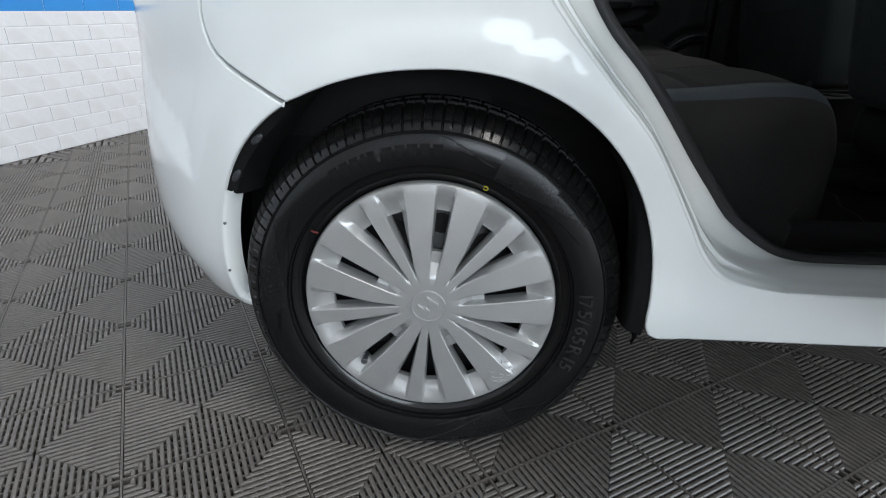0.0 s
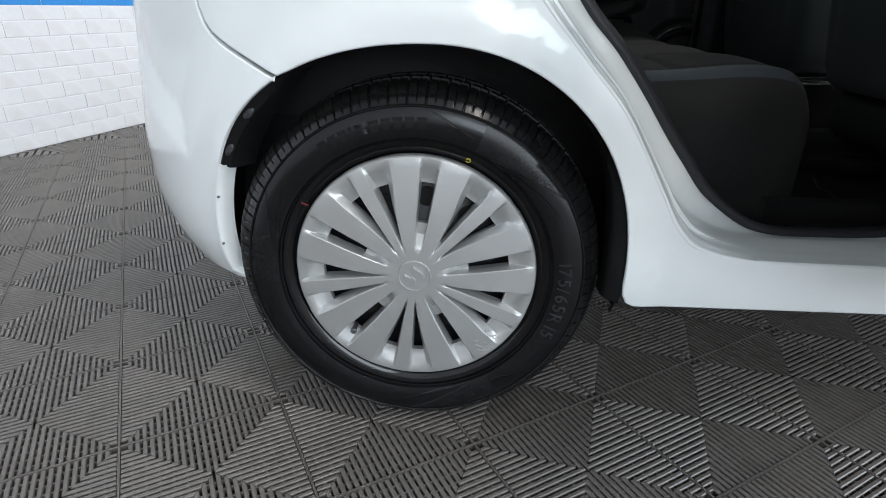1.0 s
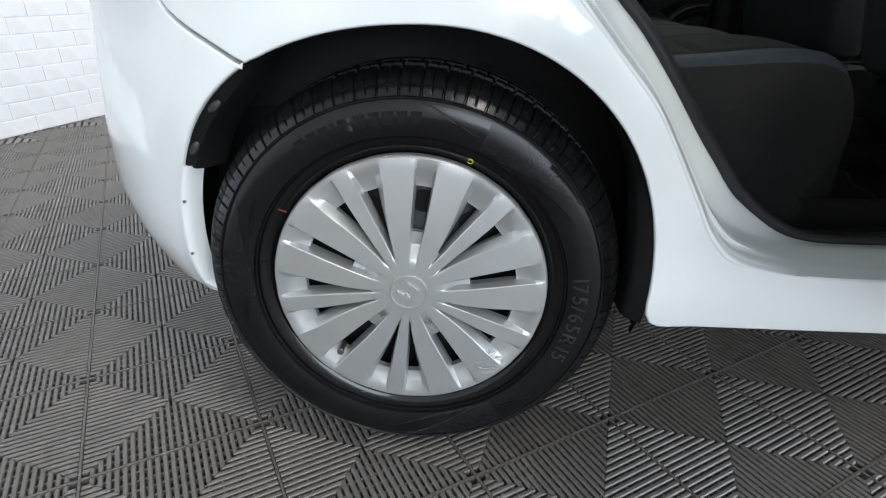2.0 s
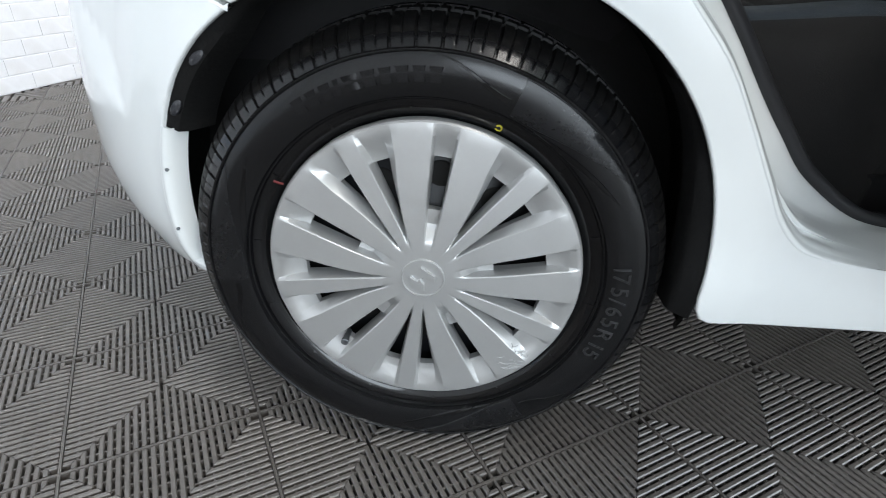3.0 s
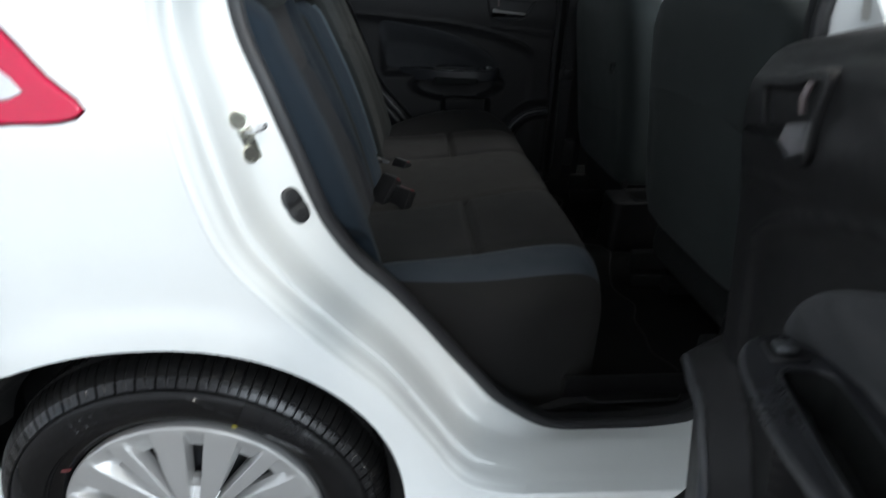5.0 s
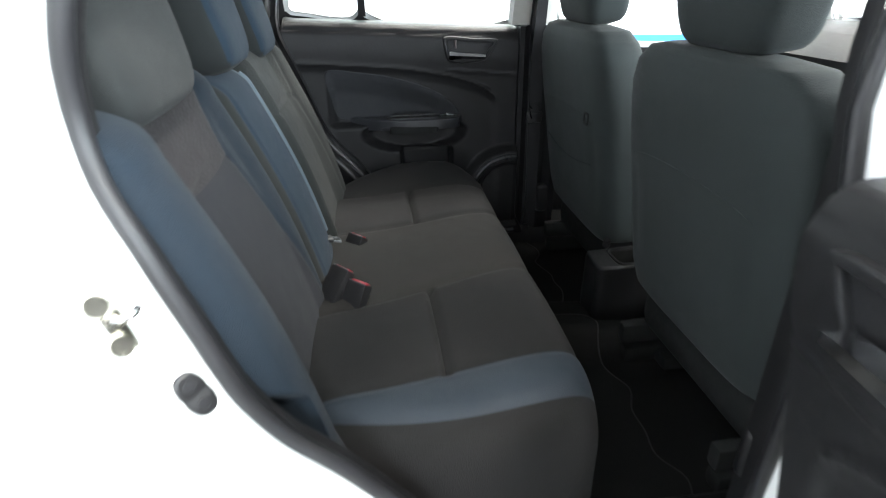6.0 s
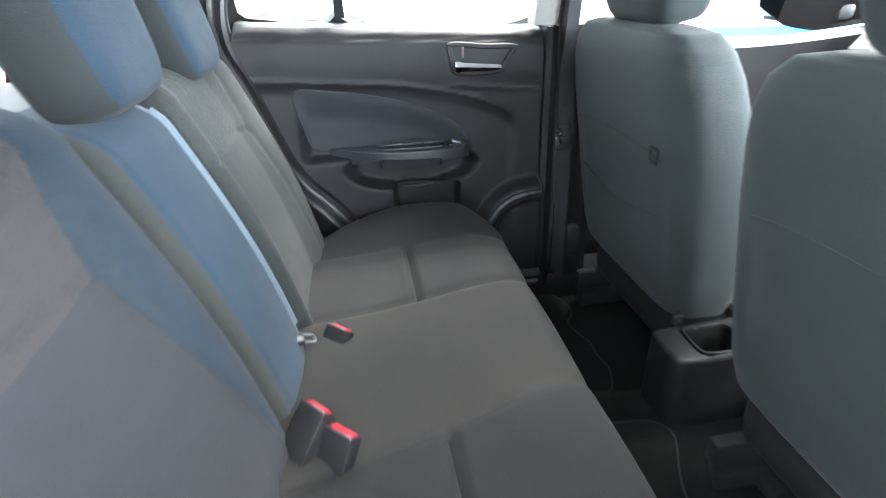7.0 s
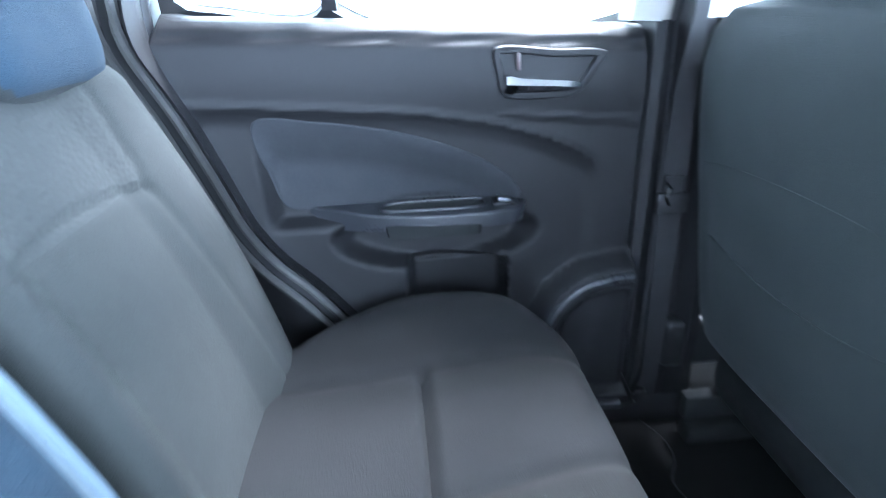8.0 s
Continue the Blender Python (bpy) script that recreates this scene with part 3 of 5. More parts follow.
for other in (False, True):
    part("side_panel", both_sides(panel(body_loop, skin, 0.026, [door_cut, FRONT_DOOR], lip=0.018), other), PAINT, car, "glossy white side panel with wheel opening and sill")
    # the bumper's corner half
    bumper = ([(u - 0.0015, z - 0.002) for u, z in SEAM[:-1]] + arch_line(ARCH_TOP + 1.4, 188, 30)
              + [(p.x, p.y) for p in spline([(-0.278, 0.262), (-0.32, 0.252), (-0.42, 0.25), (-0.6, 0.25)], 0.03)]
              + [(u, 0.25) for u in np.arange(-0.64, REAR_END, -0.04)] + [(REAR_END, z) for z in np.arange(0.25, 0.73, 0.04)]
              + [(u, 0.738) for u in np.arange(REAR_END + 0.02, -0.30, 0.04)])
    part("rear_bumper", both_sides(panel(bumper, skin, 0.015, lip=0.02), other), PAINT, car, "white plastic rear bumper with soft facets")
    lamp = part("tail_lamp", both_sides(panel(TAIL_LAMP, lambda u, z, e: skin(u, z, e - 0.0025), 0.02, [LAMP_CLEAR], lip=0.03), other), RED_LENS, car, "red tail lamp with a clear inner lens")
    part("lens", both_sides(panel(LAMP_CLEAR, lambda u, z, e: skin(u, z, e - 0.0015), 0.02, lip=0.02), other), CLEAR_LENS, lamp, "clear lamp lens")
    # closed front door and wing
    glass_line = [(p.x, p.y) for p in spline([(1.03, 0.975), (1.94, 0.955), (1.84, 1.075), (1.49, 1.305), (1.37, 1.355), (1.06, 1.365), (1.02, 1.33)], 0.04, True)]
    front_door = part("front_door", both_sides(panel([tuple(p) for p in shrunk(turned_ccw(FRONT_DOOR), 0.004)], skin, 0.05, [glass_line]), other), PAINT, car, "closed white front door")
    part("window", both_sides(panel(glass_line, lambda u, z, e: skin(u, z, e + 0.012), 0.06, rims=False), other), GLASS, front_door).visible_shadow = False
    lining = [tuple(p) for p in shrunk(turned_ccw(FRONT_DOOR), 0.02)]
    part("inner_panel", both_sides(panel(lining, lambda u, z, e: skin(u, z, 0.06 + e), 0.06, [[tuple(p) for p in shrunk(turned_ccw(glass_line), -0.012)]], rims=False), other), TRIM, front_door, "dark inner lining")
    part("handle", both_sides(box(skin(1.12, 0.86, -0.014), (0.17, 0.022, 0.028), 0.009, 3), other), PAINT, front_door)
    wing = ([(2.035, z) for z in np.arange(0.97, 0.27, -0.04)] + [(2.10, 0.255)] + arch_line(186, -6, 60, ARCH[0] + BASE)
            + [(p.x, p.y) for p in spline([(2.80, 0.26), (3.0, 0.25)], 0.04)] + [(u, 0.25) for u in np.arange(3.04, NOSE_END, 0.05)] + [(NOSE_END, z) for z in np.arange(0.25, 0.72, 0.05)]
            + [(u, 0.74) for u in np.arange(NOSE_END - 0.02, 3.0, -0.05)] + [(p.x, p.y) for p in spline([(2.98, 0.745), (2.7, 0.84), (2.4, 0.92), (2.04, 0.985)], 0.04)])
    part("front_wing", both_sides(panel(wing, skin, 0.05), other), PAINT, car)
    # folded frame round the rear door's opening
    rows = []
    for f, e in ((-0.07, 0.0018), (-0.045, -0.0006), (-0.01, -0.0005), (0.02, 0.0008), (0.045, 0.004), (0.07, 0.009), (0.095, 0.0125), (0.125, 0.015), (0.15, 0.028), (0.175, 0.041), (0.205, 0.047), (0.24, 0.044), (0.265, 0.047), (0.30, 0.066), (0.34, 0.094), (0.38, 0.110), (0.43, 0.116), (0.60, 0.127), (0.80, 0.139), (0.92, 0.147), (0.97, 0.153), (1.0, 0.162)):
        row = []
        for (ou, oz), (iu, iz) in zip(OUTER, INNER):
            z = oz + (iz - oz) * f
            row.append(skin(ou + (iu - ou) * f, z, e * (1 - 0.45 * smooth((z - 0.98) / 0.2))))
        rows.append(row)
    part("door_frame", both_sides(mapped(loft(rows, ring=True), lambda p: p, True), other), PAINT, car, "white folded metal frame of the rear door opening", sharp=130)
    seal_path = [skin(u, z, 0.154 * (1 - 0.45 * smooth((z - 0.98) / 0.2))) for u, z in [tuple(p) for p in shrunk(turned_ccw(INNER), 0.003)]]
    part("door_seal", both_sides(tube(seal_path, 0.0105, 10, True), other), SEAL, car, "black rubber door seal")
    # twin welts of the far opening, highlight painted in by their paler rubber
    for by, e, wide in ((-0.008, 0.2165, 0.0075), (-0.034, 0.2165, 0.0075)) if other else ():
        loop = shrunk(turned_ccw(INNER), by)
        welt = [skin(u, z, e * (1 - 0.3 * smooth((z - 0.98) / 0.2))) for u, z in loop if u < 0.55 and z > 0.46]
        start = max(range(len(welt)), key=lambda i: (welt[i] - welt[i - 1]).length)
        part("welt", both_sides(tube(welt[start:] + welt[:start], wide, 8), other), WELT, car, "black rubber welt along the door opening, its highlight put into a paler colour")
    trim_rows = []
    for by, e in ((0.002, 0.160), (0.007, 0.166), (0.012, 0.176), (0.016, 0.205), (0.017, 0.25)) if other else ((0.001, 0.158), (0.004, 0.163), (0.006, 0.170), (0.006, 0.182)):
        trim_rows.append([skin(u, z, e * (1 - 0.3 * smooth((z - 0.98) / 0.2))) for u, z in shrunk(turned_ccw(INNER), by)])
    part("aperture_trim", both_sides(loft(trim_rows, ring=True), other), TRIM, car, "dark plastic trim inside the door opening")
    first, last = 4 * STEPS, 19 * STEPS
    ccw = [tuple(p) for p in INNER]
    rows = []
    for by, e in ((-0.013, 0.196), (-0.004, 0.203), (0.02, 0.204), (0.028, 0.212), (0.034, 0.204), (0.12, 0.206), (0.30, 0.21)) if other else ((0.004, 0.168), (0.012, 0.172), (0.02, 0.176), (0.028, 0.212), (0.034, 0.204), (0.12, 0.206), (0.30, 0.21)):
        rows.append([skin(max(u, -0.09), max(z, 0.305), e * (1 - 0.3 * smooth((z - 0.98) / 0.2))) for u, z in shrunk(ccw, by)[first:last]])
    part("wheelhouse_trim", both_sides(loft(rows), other), TRIM, car, "dark moulded trim beside the bench", sharp=60)
    strip = loft([[Vector((x, 0.232, 0.358)), Vector((x, 0.238, 0.345)), Vector((x, 0.236, 0.30)), Vector((x, 0.20, 0.286))] for x in (0.40, 0.7, 1.2, 1.95)])
    part("sill_trim", both_sides(strip, other), TRIM, car, "dark sill trim")
    cover = loft([[Vector((x, 0.06, 0.374)), Vector((x, 0.20, 0.370)), Vector((x, 0.233, 0.357))] for x in (0.93, 1.3, 1.95)])
    part("sill_cover", both_sides(cover, other), CARPET, car, "dark sill cover")
    # wheel wells
    for cx in (0.0, BASE):
        rows = []
        for e, grow in ((0.005, 0.995), (0.018, 1.0), (0.028, 1.03), (0.16, 1.03)):
            row = []
            for u, z in arch_line(-14, 190, 60, ARCH[0] + cx):
                p = skin(u, z, 0.0)
                y = p.y + e if e < 0.15 else 0.186
                row.append(Vector((ARCH[0] + cx + (p.x - ARCH[0] - cx) * grow, y, ARCH[1] + (z - ARCH[1]) * grow)))
            rows.append(row)
        hood = loft(rows)
        back = ([Vector((cx + ARCH[0], 0.186, ARCH[1]))] + rows[-1], [[0, i + 1, i + 2] for i in range(len(rows[-1]) - 1)])
        ribs = [box((cx + x, 0.105, ARCH[1] + 0.319 - 0.6 * (x + 0.02) ** 2), (0.010, 0.155, 0.012), 0.003, 1) for x in (-0.055, 0.0)]
        part("wheel_liner", both_sides(join(hood, back, *ribs), other), LINER, car, "black plastic wheel arch liner")
    # black flange inside the bumper's edge, its two clips, and the bumper's own turned lip below it
    def in_arch(a, scale, e):
        u, z = arch_line(a, a, 1)[0]
        return skin(ARCH[0] + (u - ARCH[0]) * scale, ARCH[1] + (z - ARCH[1]) * scale, e)

    flange = loft([[in_arch(a, 1.006 - drop * (0.25 + 0.75 * smooth((a - ARCH_TOP + 4) / 16)), e) for a in np.linspace(ARCH_TOP - 4, 156, 26)] for drop, e in ((0.0, 0.004), (0.008, 0.0065), (0.018, 0.008), (0.046, 0.013), (0.058, 0.024), (0.064, 0.06))])
    flange_part = part("arch_edge_trim", both_sides(mapped(flange, lambda p: p, True), other), LINER, car, "black plastic edge of the wheel arch liner")
    for a in (136, 150):
        spot = in_arch(a, 0.974, 0.0085)
        lean = Matrix.Rotation(radians(a - 95), 4, "Y").inverted() @ Matrix.Diagonal((1.7, 1, 0.8, 1))
        part("clip", both_sides(moved(disc((0, 0, 0), 0.0062, 0.004, 18), Matrix.Translation(spot) @ lean), other), ARMREST, flange_part, "dark plastic clip")
    lip_rows = [[in_arch(a, scale, e) for a in np.linspace(155.5, 189, 26)] for scale, e in ((1.003, 0.0005), (0.994, 0.0), (0.985, 0.0015), (0.978, 0.005), (0.973, 0.012), (0.971, 0.03))]
    part("arch_lip", both_sides(mapped(loft(lip_rows), lambda p: p, True), other), PAINT, car, "white turned lip of the bumper")
    for a in (166, 180):
        part("lip_screw", both_sides(moved(disc((0, 0, 0), 0.0022, 0.004, 10), Matrix.Translation(in_arch(a, 0.981, 0.003))), other), STEEL_GREY, car)
    edge_rows = [[in_arch(a, 1.004 - drop * (0.2 + 0.8 * smooth((42 - a) / 40)), e) + Vector((0, 0, -0.004 * smooth((-2 - a) / 8))) for a in np.linspace(42, -9, 26)] for drop, e in ((0.0, 0.004), (0.012, 0.007), (0.060, 0.014), (0.078, 0.024), (0.084, 0.055))]
    part("liner_edge", both_sides(loft(edge_rows), other), LINER, car, "black plastic liner edge ahead of the wheel")

# roof, tail and nose across the car
rows = []
for x in np.arange(-0.02, 1.44, 0.08):
    rows.append([Vector((x, y, 1.42 + 0.055 * math.sin(math.pi * (y - 0.2) / (2 * YC - 0.4)) ** 0.6)) for y in np.linspace(0.262, 2 * YC - 0.262, 15)])
part("roof", loft(rows), PAINT, car)
part("headliner", mapped(loft(rows), lambda p: p - Vector((0, 0, 0.035)), True), HEADLINER, car, "pale cloth headliner")
hatch = [(u, 0.742) for u in np.arange(-0.435, REAR_END, -0.04)] + [(REAR_END, z) for z in np.arange(0.742, 1.03, 0.04)] + [(u, 1.03) for u in np.arange(REAR_END, -0.43, 0.04)]
for other in (False, True):
    part("tailgate", both_sides(panel(hatch, skin, 0.05), other), PAINT, car)
    pane = [(u, 1.035) for u in np.arange(-0.40, REAR_END, -0.05)] + [(REAR_END, z) for z in np.arange(1.035, 1.41, 0.05)] + [(u, 1.41) for u in np.arange(REAR_END, -0.41, 0.05)]
    part("rear_window", both_sides(panel(pane, skin, 0.06, rims=False), other), GLASS, car).visible_shadow = False
    corner = [(-0.40, 1.105), (-0.40, 1.41), (0.08, 1.43), (-0.07, 1.365), (-0.185, 1.245), (-0.257, 1.115)]
    part("rear_pillar", both_sides(panel([(p[0], p[1]) for p in corner], skin, 0.04), other), PAINT, car)
rows = []
for x, z in ((1.98, 0.985), (2.2, 0.965), (2.5, 0.92), (2.75, 0.865), (2.95, 0.815), (3.10, 0.775), (3.18, 0.745), (3.20, 0.70), (3.205, 0.60)):
    a = math.asin(max(0.0, min(1.0, (x - NOSE_AT) / NOSE_ROUND)))
    y0 = SIDE_Y + NOSE_ROUND * (1 - math.cos(a)) + 0.045
    rows.append([Vector((x, y, z + 0.03 * math.sin(math.pi * (y - y0) / (2 * YC - 2 * y0)))) for y in np.linspace(y0, 2 * YC - y0, 13)])
part("bonnet", loft(rows), PAINT, car)
rows = [[Vector((x, y, z)) for y in np.linspace(0.08 + k, 2 * YC - 0.08 - k, 9)] for x, z, k in ((2.03, 1.0, 0.0), (1.75, 1.2, 0.08), (1.43, 1.42, 0.17))]
part("windscreen", loft(rows), GLASS, car).visible_shadow = False
under = box((1.25, YC, 0.235), (2.9, 1.02, 0.05), 0.01, 1)
part("underbody", join(under, box((0.0, YC, 0.27), (1.0, 0.9, 0.1), 0.03, 1), box((-0.25, YC, 0.45), (0.45, 0.94, 0.35), 0.05, 1)), LINER, car, "dark floor pan beneath the car")


# ---- wheels: the axle lies along y, the outer face at y = 0 ----
SIDEWALL = [(0.030, 0.186), (0.019, 0.190), (0.012, 0.196), (0.009, 0.203), (0.0075, 0.2095), (0.004, 0.211), (0.0035, 0.213), (-0.002, 0.2145), (-0.005, 0.224), (-0.0065, 0.238), (-0.0045, 0.250), (-0.001, 0.2575), (-0.0024, 0.2585), (-0.0024, 0.2603), (0.0012, 0.2613), (0.003, 0.2635), (0.006, 0.268), (0.011, 0.274), (0.019, 0.281), (0.030, 0.2865), (0.044, 0.2900)]
TREAD = [(0.047, 0.2845), (0.055, 0.2845), (0.057, 0.2915), (0.078, 0.2922), (0.080, 0.2850), (0.089, 0.2850), (0.091, 0.2925), (0.112, 0.2922), (0.114, 0.2850), (0.122, 0.2850), (0.124, 0.2915), (0.142, 0.2880), (0.158, 0.2785), (0.170, 0.2615), (0.175, 0.2380), (0.168, 0.2031), (0.155, 0.1860)]


def tyre_geo():
    count = 1260
    full = SIDEWALL + TREAD

    def dip(i, k):
        along, step = full[k][0], i % 20
        if 15 <= k < len(SIDEWALL) and step in (0, 1):
            return 0.0045
        if 16 <= k < len(SIDEWALL) and step == 11:
            return 0.0022
        if 0.056 < along < 0.079 and (i + 2 * k) % 20 in (6, 7):
            return 0.004
        if 0.056 < along < 0.079 and (i + 2 * k) % 20 == 16:
            return 0.002
        if 0.09 < along < 0.113 and (i - 2 * k) % 20 in (11, 12):
            return 0.004
        if 0.123 < along < 0.15 and step in (4, 5):
            return 0.005
        return 0

    pts, faces = revolve(full, count, dip=dip)
    out = []
    for p in pts:
        low = -HUB + 0.0015
        if p.z < low + 0.02:
            press = smooth((low + 0.02 - p.z) / 0.04)
            p = Vector((p.x, p.y - 0.006 * press * (1 if p.y < 0.08 else -1), max(p.z, low)))
        out.append(p)
    across = len(full)
    zone = [1 if f[0] % across < 6 else 2 if f[0] % across >= 17 else 0 for f in faces]
    return out, faces, None, zone


def sidewall_y(r):
    rs, ys = [q[1] for q in SIDEWALL], [q[0] for q in SIDEWALL]
    return between(r, rs, ys)


def on_sidewall(angle, r, lift=0.0):
    return Vector((r * math.cos(angle), sidewall_y(r) - lift, r * math.sin(angle)))


def sidewall_patch(a0, a1, inner, outer, lift, steps=22):
    """A raised patch of a sidewall from one angle to another (degrees); inner and outer give its radii along the way."""
    rows = []
    for k in range(steps + 1):
        s = k / steps
        a, r0, r1 = radians(a0 + (a1 - a0) * s), inner(s), outer(s)
        m = min(0.0011, (r1 - r0) / 4)
        l = lift * min(1.0, (r1 - r0) / 0.003)
        rows.append([on_sidewall(a, r, h) for r, h in ((r0, -0.0005), (r0 + m, l), (r0 * 0.67 + r1 * 0.33, l), (r0 * 0.33 + r1 * 0.67, l), (r1 - m, l), (r1, -0.0005))])
    return loft(rows)


# the cover's edges round a fifth of a turn, the long stretches cut finer to stay round
COVER_CUTS = [(i, k / m) for i in range(18) for m in ({1: 3, 7: 5, 10: 3, 13: 5}.get(i, 1),) for k in range(m)]


def cover_geo():
    """The wheel cover: five slim and ten broad spokes, slots and windows between them."""
    radii = [0.034, 0.044, 0.049, 0.054, 0.060, 0.066, 0.080, 0.084, 0.100, 0.120, 0.138, 0.147, 0.150, 0.160, 0.172, 0.181, 0.186, 0.188]
    rows, drop = [], set()
    for k, r in enumerate(radii):
        s = (r - 0.06) / 0.12
        ch = math.degrees(0.0012 / r)
        slim = between(r, [0.034, 0.06, 0.186], [5.0, 5.2, 3.4])
        slot0 = slim + ch + between(r, [0.034, 0.066, 0.147, 0.186], [0.5, 0.8, 1.0, 1.2])
        broad0 = between(r, [0.034, 0.066, 0.147, 0.186], [10.5, 11.2, 16.4, 17.0])
        slot1 = broad0 - ch - between(r, [0.034, 0.066, 0.147, 0.186], [0.6, 1.8, 3.2, 3.0])
        broad1 = between(r, [0.034, 0.06, 0.085, 0.13, 0.186], [28.6, 28.8, 29.4, 30.6, 31.2])
        win0 = broad1 + ch + 0.9
        ring = (-slim - ch, -slim, slim, slim + ch, slot0, slot1, broad0 - ch, broad0, broad1, broad1 + ch, win0, 72 - win0, 72 - broad1 - ch, 72 - broad1, 72 - broad0, 72 - broad0 + ch, 72 - slot1, 72 - slot0)
        face = -0.0035 + 0.0075 * (r / 0.188) ** 2.2
        if r > 0.1855:
            face += (r - 0.1855) * 1.0
        deep = face + 0.0145 * smooth((r - 0.044) / 0.024) * (1 - smooth((r - 0.147) / 0.040))
        high = (2, 1, 1, 2, 0, 0, 2, 1, 1, 2, 0, 0, 2, 1, 1, 2, 0, 0)
        row = []
        for turn in range(5):
            for i, cut in COVER_CUTS:
                a, up = ring[i] + cut * ((ring + (ring[0] + 72,))[i + 1] - ring[i]), high[i]
                q = radians(46 + 72 * turn + a)
                row.append(Vector((r * math.cos(q), (deep, face, face + 0.0011 * min(1, (deep - face) / 0.003))[up], r * math.sin(q))))
        rows.append(row)
    spokes = [math.atan2(p.z, p.x) for p in rows[0]]
    for along, r in ((-0.0034, 0.028), (-0.0034, 0.0262), (-0.0026, 0.0256), (-0.0026, 0.0250), (-0.0040, 0.0244), (-0.0044, 0.0005)):
        rows.insert(0, [Vector((r * math.cos(q), along, r * math.sin(q))) for q in spokes])
        radii.insert(0, r)
    rim = [math.atan2(p.z, p.x) for p in rows[-1]]
    for along, r in ((0.0125, 0.1892), (0.019, 0.1885), (0.026, 0.184)):
        rows.append([Vector((r * math.cos(q), along, r * math.sin(q))) for q in rim])
        radii.append(r)
    pts, faces = loft(rows, ring=True)
    n, kept = 5 * len(COVER_CUTS), []
    for f in faces:
        k, i = f[0] // n, COVER_CUTS[f[0] % n % len(COVER_CUTS)][0]
        r0, r1 = radii[k], radii[k + 1]
        if i in (4, 16) and r0 >= 0.0659 and r1 <= 0.1471:
            continue
        if i == 10 and r0 >= 0.0839 and r1 <= 0.1471:
            continue
        kept.append(f)
    # the slots' edges have depth
    used = {}
    for f in kept:
        for p, q in zip(f, f[1:] + f[:1]):
            used[tuple(sorted((p, q)))] = used.get(tuple(sorted((p, q))), 0) + 1
    back = {}
    for (p, q), times in used.items():
        if times == 1 and 0.06 < math.hypot(pts[p].x, pts[p].z) < 0.15 and 0.06 < math.hypot(pts[q].x, pts[q].z) < 0.15:
            for v in (p, q):
                if v not in back:
                    back[v] = len(pts)
                    pts.append(pts[v] + Vector((0, 0.010, 0)))
            kept.append([p, q, back[q], back[p]])
    return pts, kept


wheel_place = Matrix.Translation((0, 0, HUB))
rim_geo = revolve([(0.030, 0.183), (0.028, 0.190), (0.034, 0.192), (0.040, 0.178), (0.055, 0.172), (0.058, 0.150), (0.050, 0.135), (0.046, 0.085), (0.034, 0.070), (0.033, 0.0005)], 96)
holes = [disc((0.115 * math.cos(radians(a)), 0.049, 0.115 * math.sin(radians(a))), 0.016, 0.006, 20) for a in range(10, 370, 36)]
wheel = part("wheel", moved(rim_geo, wheel_place), STEEL_BLACK, car, "road wheel with black steel rim, silver cover and dressed tyre")
for hole in holes:
    part("hole", moved(hole, wheel_place), SUBFLOOR, wheel)
part("brake_drum", moved(revolve([(0.075, 0.0005), (0.075, 0.10), (0.08, 0.108), (0.12, 0.108)], 40), wheel_place), STEEL_GREY, wheel)
part("tyre", moved(tyre_geo(), wheel_place), [RUBBER, RUBBER_GLOSS, RUBBER_TREAD], wheel, "black tyre with blocky tread", sharp=35)
part("wheel_cover", moved(cover_geo(), wheel_place), SILVER, wheel, "silver plastic wheel cover with fifteen spokes", sharp=25)
ring = revolve([(-0.0034, 0.0262), (-0.0058, 0.0256), (-0.0060, 0.0246), (-0.0036, 0.0238)], 64)
slant = []
for sx in (-1, 1):
    rows = [[Vector((sx * x, y, sx * z)) for x, z in loop] for y, loop in ((-0.0044, ((-0.002, 0.0165), (0.0155, 0.0045), (0.0155, -0.003), (0.006, 0.003), (0.003, 0.0005), (-0.002, 0.006))), (-0.0078, ((-0.0015, 0.0155), (0.0148, 0.0042), (0.0148, -0.002), (0.006, 0.0038), (0.0025, 0.0018), (-0.0015, 0.0068))))]
    slant.append(loft(rows, ring=True, tube_ends=True))
part("emblem", moved(join(ring, *slant), wheel_place), SILVER, wheel, "plain silver emblem on the hub")
valve = moved(join(disc((0, 0.004, 0), 0.0042, 0.022, 14), disc((0, -0.008, 0), 0.0052, 0.006, 14)), Matrix.Translation((-0.103, 0.010, -0.107)))
part("valve", moved(valve, wheel_place), STEEL_GREY, wheel, "grey capped tyre valve")
for c in (66, 184, 303):
    foot = lambda s: 0.2165 + 0.0395 * max(0.0, s - 0.18) ** 1.5 / 0.82 ** 1.5
    part("sidewall_wedge", moved(sidewall_patch(c, c - 36, foot, lambda s: 0.2568 - 0.0006 * s, 0.0010), wheel_place), RUBBER_SATIN, wheel, "satin raised wedge on the sidewall")
    part("swoosh", moved(sidewall_patch(c - 8, c - 44, lambda s: foot(0.22 + 0.62 * s) - 0.0095 * math.sin(math.pi * (0.1 + 0.9 * s)), lambda s: foot(0.22 + 0.62 * s) - 0.0012, 0.0006), wheel_place), RUBBER_GLOSS, wheel)
    part("swoosh", moved(sidewall_patch(c + 22, c + 1.5, lambda s: 0.2555 - 0.030 * smooth(s), lambda s: 0.2570 - 0.0235 * smooth(s), 0.0006), wheel_place), RUBBER_GLOSS, wheel)
    part("slot", moved(sidewall_patch(c - 3.0, c - 5.2, lambda s: 0.234, lambda s: 0.249, 0.0002, 3), wheel_place), STITCH, wheel)
